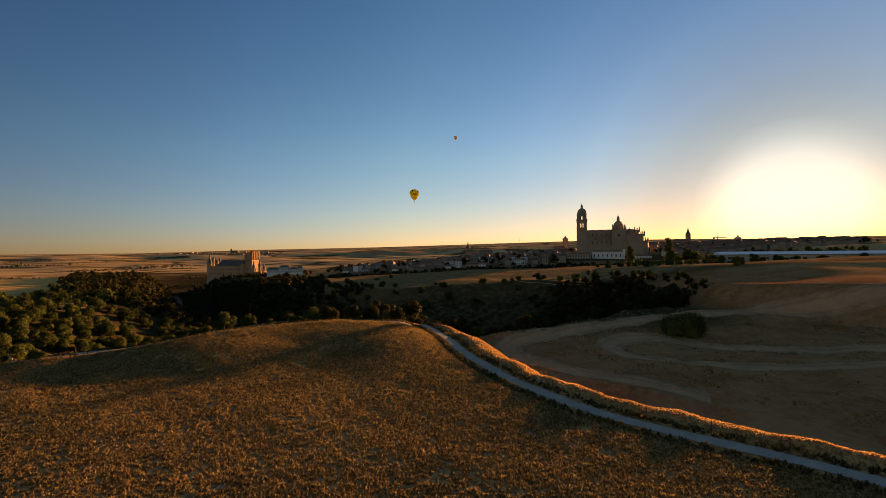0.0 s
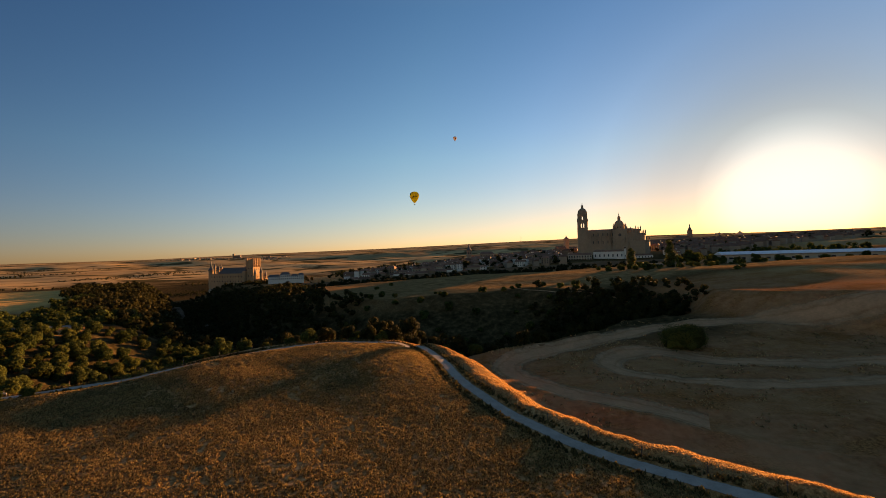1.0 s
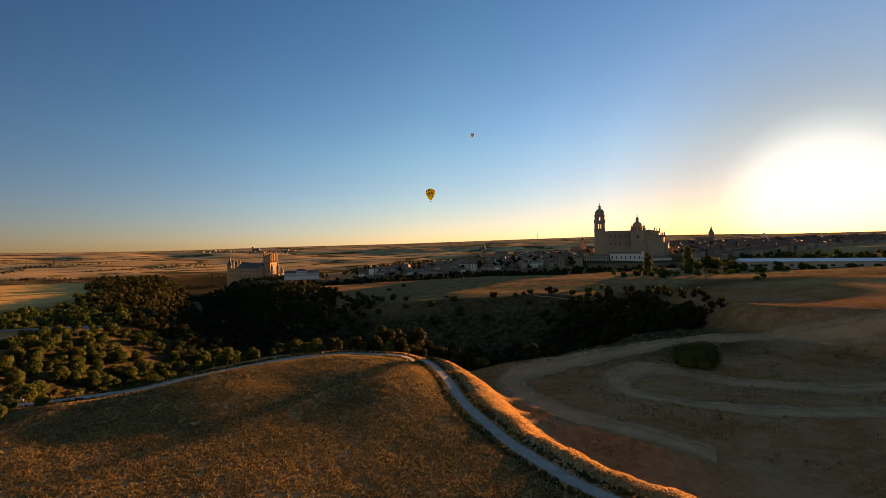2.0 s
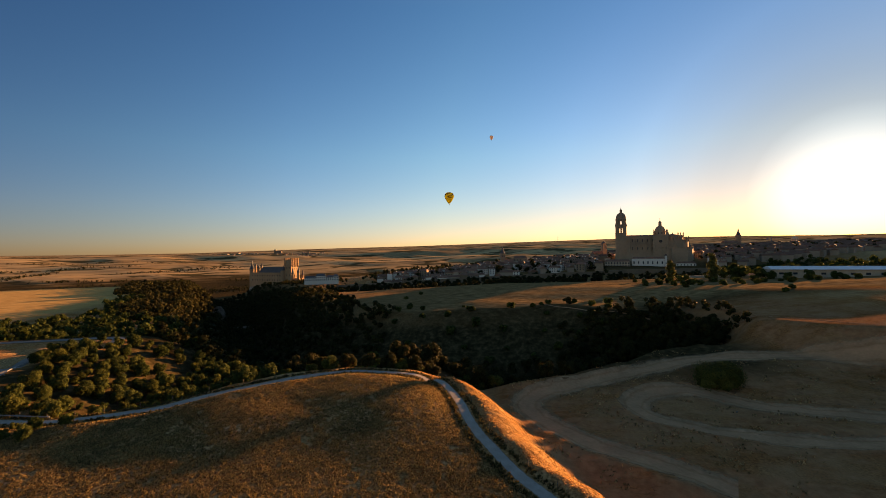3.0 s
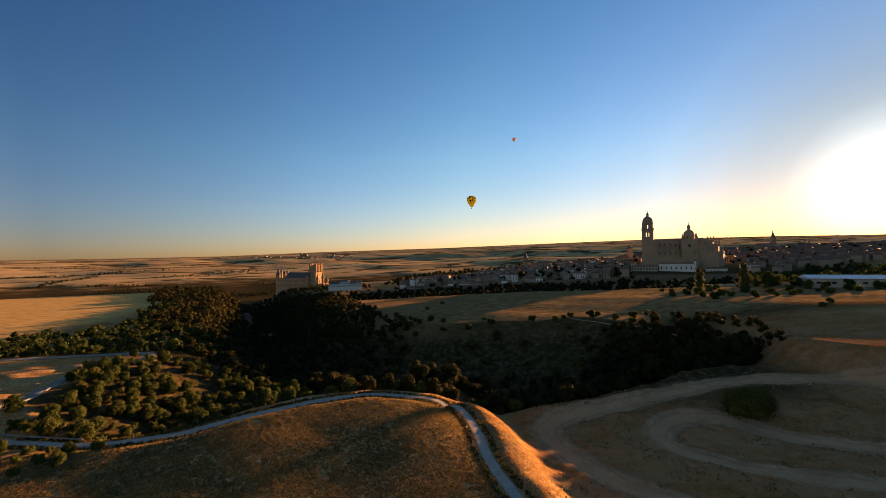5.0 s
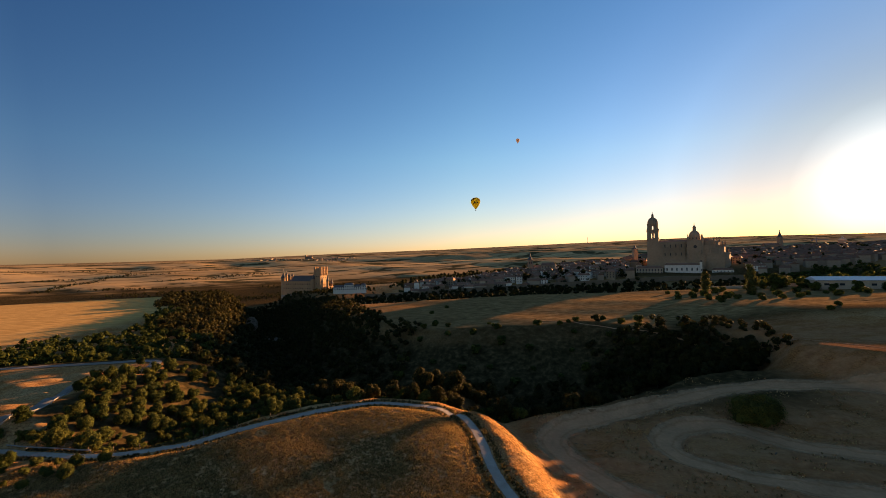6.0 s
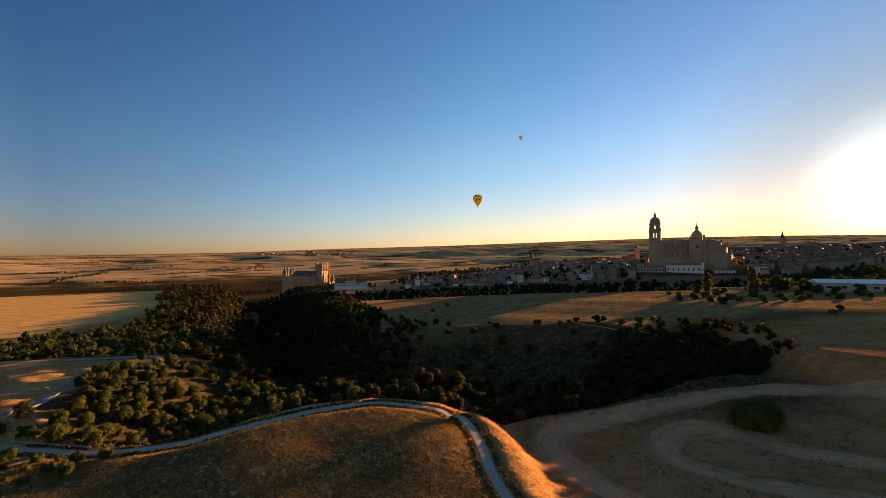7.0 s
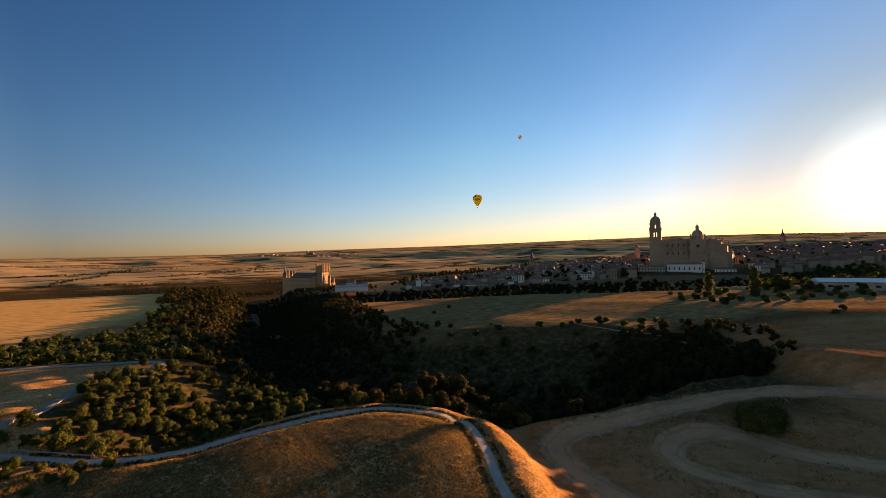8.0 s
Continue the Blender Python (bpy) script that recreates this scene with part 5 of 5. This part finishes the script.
def barrier(line, side):
    g = thing("crash_barrier", "grey galvanised crash barrier beside the road", "barrier")
    pts = resample(line, 2.0)
    rail, spots = bmesh.new(), []
    rows = []
    for i, p in enumerate(pts):
        t = (pts[min(i + 1, len(pts) - 1)] - pts[max(i - 1, 0)]).normalized()
        nrm = Vector((-t.y, t.x, 0))
        q = p + nrm * side
        z = float(ground(q.x, q.y))
        rows.append([rail.verts.new((q.x + nrm.x * o, q.y + nrm.y * o, z + h)) for o, h in ((0, 0.45), (0.07, 0.53), (0, 0.6), (0.07, 0.68), (0, 0.76), (-0.03, 0.6))])
        spots.append((q.x, q.y, z))
    for a, b in zip(rows, rows[1:]):
        for j in range(6):
            rail.faces.new((a[j], a[(j + 1) % 6], b[(j + 1) % 6], b[j]))
    part("rail", rail, GALV, g)
    bm = bmesh.new()
    box(bm, -0.06, 0.06, -0.05, 0.05, -0.3, 0.72)
    me = bpy.data.meshes.new("post")
    bm.to_mesh(me)
    bm.free()
    me.materials.append(GALV)
    for x, y, z in spots[::2]:
        o = new("post", me)
        o.parent, o.location = g, (x, y, z)


GALV = plain("galvanised_steel", (0.3, 0.29, 0.27), 0.6, 4.0, 0.2, 0, 0.4)
fence()
barrier(ROAD_LOW, 2.2)
barrier(PATHWAY[33:37], -2.2)


def rocks():
    """Pale outcrops in the gorge and on the dirt."""
    rng = random.Random(9)
    mat = plain("pale_rock", (0.14, 0.1, 0.066), 0.95, 0.5, 0.25, 0.2)
    for x, y, r, h, label in ((-212, 374, 13, 3.5, "pale bare rock slope in the gorge"), (-262, 415, 7, 6, "pale rounded rock outcrop above the gorge"), (-285, 452, 7, 7, "pale rounded rock outcrop above the gorge"),
                              (-150, 400, 6, 2.5, "small pale rock ledge in the wood")):
        bm = bmesh.new()
        bmesh.ops.create_icosphere(bm, subdivisions=4, radius=1)
        for v in bm.verts:
            q = 1 + 0.3 * noise.noise(v.co * 1.7 + Vector((x, y, 0))) + 0.12 * noise.noise(v.co * 5)
            v.co = Vector((v.co.x * r * q, v.co.y * r * 0.6 * q, v.co.z * h * q))
        ob = part("rock", bm, mat)
        ob.location, ob.rotation_euler = (x, y, float(ground(x, y)) + h * 0.35), (0, 0, 0.6)
        tagged(ob, label, "rock")
    base = []
    for k in range(3):
        bm = bmesh.new()
        bmesh.ops.create_icosphere(bm, subdivisions=2, radius=1)
        for v in bm.verts:
            v.co *= 1 + 0.35 * noise.noise(v.co * 1.3 + Vector((7.0 * k, 0, 0)))
            v.co.z *= 0.55
        base.append(tagged(part("stone", bm, mat), "loose weathered stone on bare dirt", "stone", "stones on the dirt"))
    i = 0
    while i < 70:
        x, y = rng.uniform(15, 135), rng.uniform(95, 168)
        e = float(along(np.array([x]), np.array([y]), EDGE)[0][0])
        if float(along(np.array([x]), np.array([y]), PATHWAY)[0][0]) > -12 or e > -2:
            continue
        m = Matrix.Translation((x, y, float(ground(x, y)) + 0.05)) @ Matrix.Rotation(rng.uniform(0, 6), 4, "Z") @ Matrix.Diagonal((rng.uniform(0.25, 1.0), rng.uniform(0.2, 0.6), rng.uniform(0.2, 0.5), 1))
        if i < 3:
            base[i].matrix_basis = m
        else:
            copy_thing(base[i % 3], m)
        i += 1


rocks()


# ---- mast, crane, balloons ----
def mast():
    m = thing("radio_mast", "thin lattice radio mast on the skyline", "mast")
    bm = bmesh.new()
    for a in range(3):
        x, y = 1.6 * math.cos(2.094 * a), 1.6 * math.sin(2.094 * a)
        box(bm, x - 0.5, x + 0.5, y - 0.5, y + 0.5, -5, 62, 0.5)
    for z in range(0, 60, 6):
        box(bm, -1.6, 1.6, -0.3, 0.3, z, z + 0.8)
    part("lattice", bm, LEAD, m)
    set_down(m, 724, 4200)


def crane():
    c = thing("tower_crane", "slim tower crane above the town", "crane")
    add("tower", LEAD, c, lambda bm: box(bm, -1, 1, -1, 1, -3, 36))
    add("jib", LEAD, c, lambda bm: box(bm, -12, 26, -0.7, 0.7, 34, 35.6))
    add("counterweight", LEAD, c, lambda bm: box(bm, -12, -8, -1, 1, 31, 34))
    add("peak", LEAD, c, lambda bm: box(bm, -0.8, 0.8, -0.8, 0.8, 36, 41, 0.2))
    set_down(c, 757, 1200)


mast()
crane()


def balloon(x, y, z, r, cloth, label, patches):
    b = thing("hot_air_balloon", label, "balloon")
    prof = [(0.16, -1.32), (0.2, -1.22), (0.42, -0.95), (0.68, -0.6), (0.88, -0.22), (0.98, 0.1), (1.0, 0.3), (0.95, 0.55), (0.82, 0.78), (0.6, 0.97), (0.32, 1.08), (0.05, 1.11)]
    rings, sides = [], 24
    bm = bmesh.new()
    for q, h in prof:
        rings.append([bm.verts.new((r * q * (1 + 0.02 * (k % 2)) * math.cos(6.2832 * k / sides), r * q * (1 + 0.02 * (k % 2)) * math.sin(6.2832 * k / sides), r * h)) for k in range(sides)])
    for lo, hi in zip(rings, rings[1:]):
        for k in range(sides):
            bm.faces.new((lo[k], lo[(k + 1) % sides], hi[(k + 1) % sides], hi[k]))
    bm.faces.new(rings[-1])
    env = part("envelope", bm, cloth, b)
    env.data.shade_smooth()
    if patches:
        rng = random.Random(2)
        for k in range(16):
            a, h = -1.57 + rng.uniform(-1.3, 1.3), rng.uniform(-0.45, 0.8)
            q = float(np.interp(h, [p[1] for p in prof], [p[0] for p in prof])) * r * 1.03
            w = r * rng.uniform(0.1, 0.24)

            def patch(bm):
                up = Vector((0, 0, 1))
                out = Vector((math.cos(a), math.sin(a), 0))
                side = up.cross(out)
                c = out * q + up * h * r
                f = [bm.verts.new(c + side * w * s + up * w * t * 0.6 + out * o) for o in (-0.9, 0.08) for s, t in ((-1, -0.7), (0.2, -1), (1, 0.3), (-0.3, 1))]
                for i in range(4):
                    bm.faces.new((f[i], f[(i + 1) % 4], f[4 + (i + 1) % 4], f[4 + i]))
                bm.faces.new(f[4:])
                bm.faces.new(f[:4][::-1])

            add("patch", DARK_CLOTH, env, patch, "dark printed patch")
    bk = add("basket", WICKER, b, lambda bm: box(bm, -r * 0.1, r * 0.1, -r * 0.07, r * 0.07, -r * 1.66, -r * 1.53))
    for s in (-1, 1):
        for t in (-1, 1):
            add("rope", DARK_CLOTH, bk, lambda bm: (box(bm, s * r * 0.1 - 0.06, s * r * 0.1 + 0.06, t * r * 0.07 - 0.06, t * r * 0.07 + 0.06, -r * 1.54, -r * 1.3)))
    b.location = (x, y, z)


DARK_CLOTH = plain("dark_cloth", (0.05, 0.045, 0.04), 0.8, 0.5, 0.2)
WICKER = plain("wicker", (0.14, 0.09, 0.05), 0.9, 2.0, 0.25)
YELLOW_CLOTH = leaf_material("yellow_cloth", (0.74, 0.66, 0.12), (0.8, 0.72, 0.15), 0.7)
PALE_CLOTH = leaf_material("pale_cloth", (0.55, 0.5, 0.5), (0.6, 0.55, 0.55), 0.5)
balloon(-82.1, 1150, 188.3, 12.6, YELLOW_CLOTH, "yellow hot air balloon with a dark printed pattern, in the sky", True)
balloon(47.3, 1800, 519.9, 7.6, PALE_CLOTH, "small pale hot air balloon high in the sky", False)
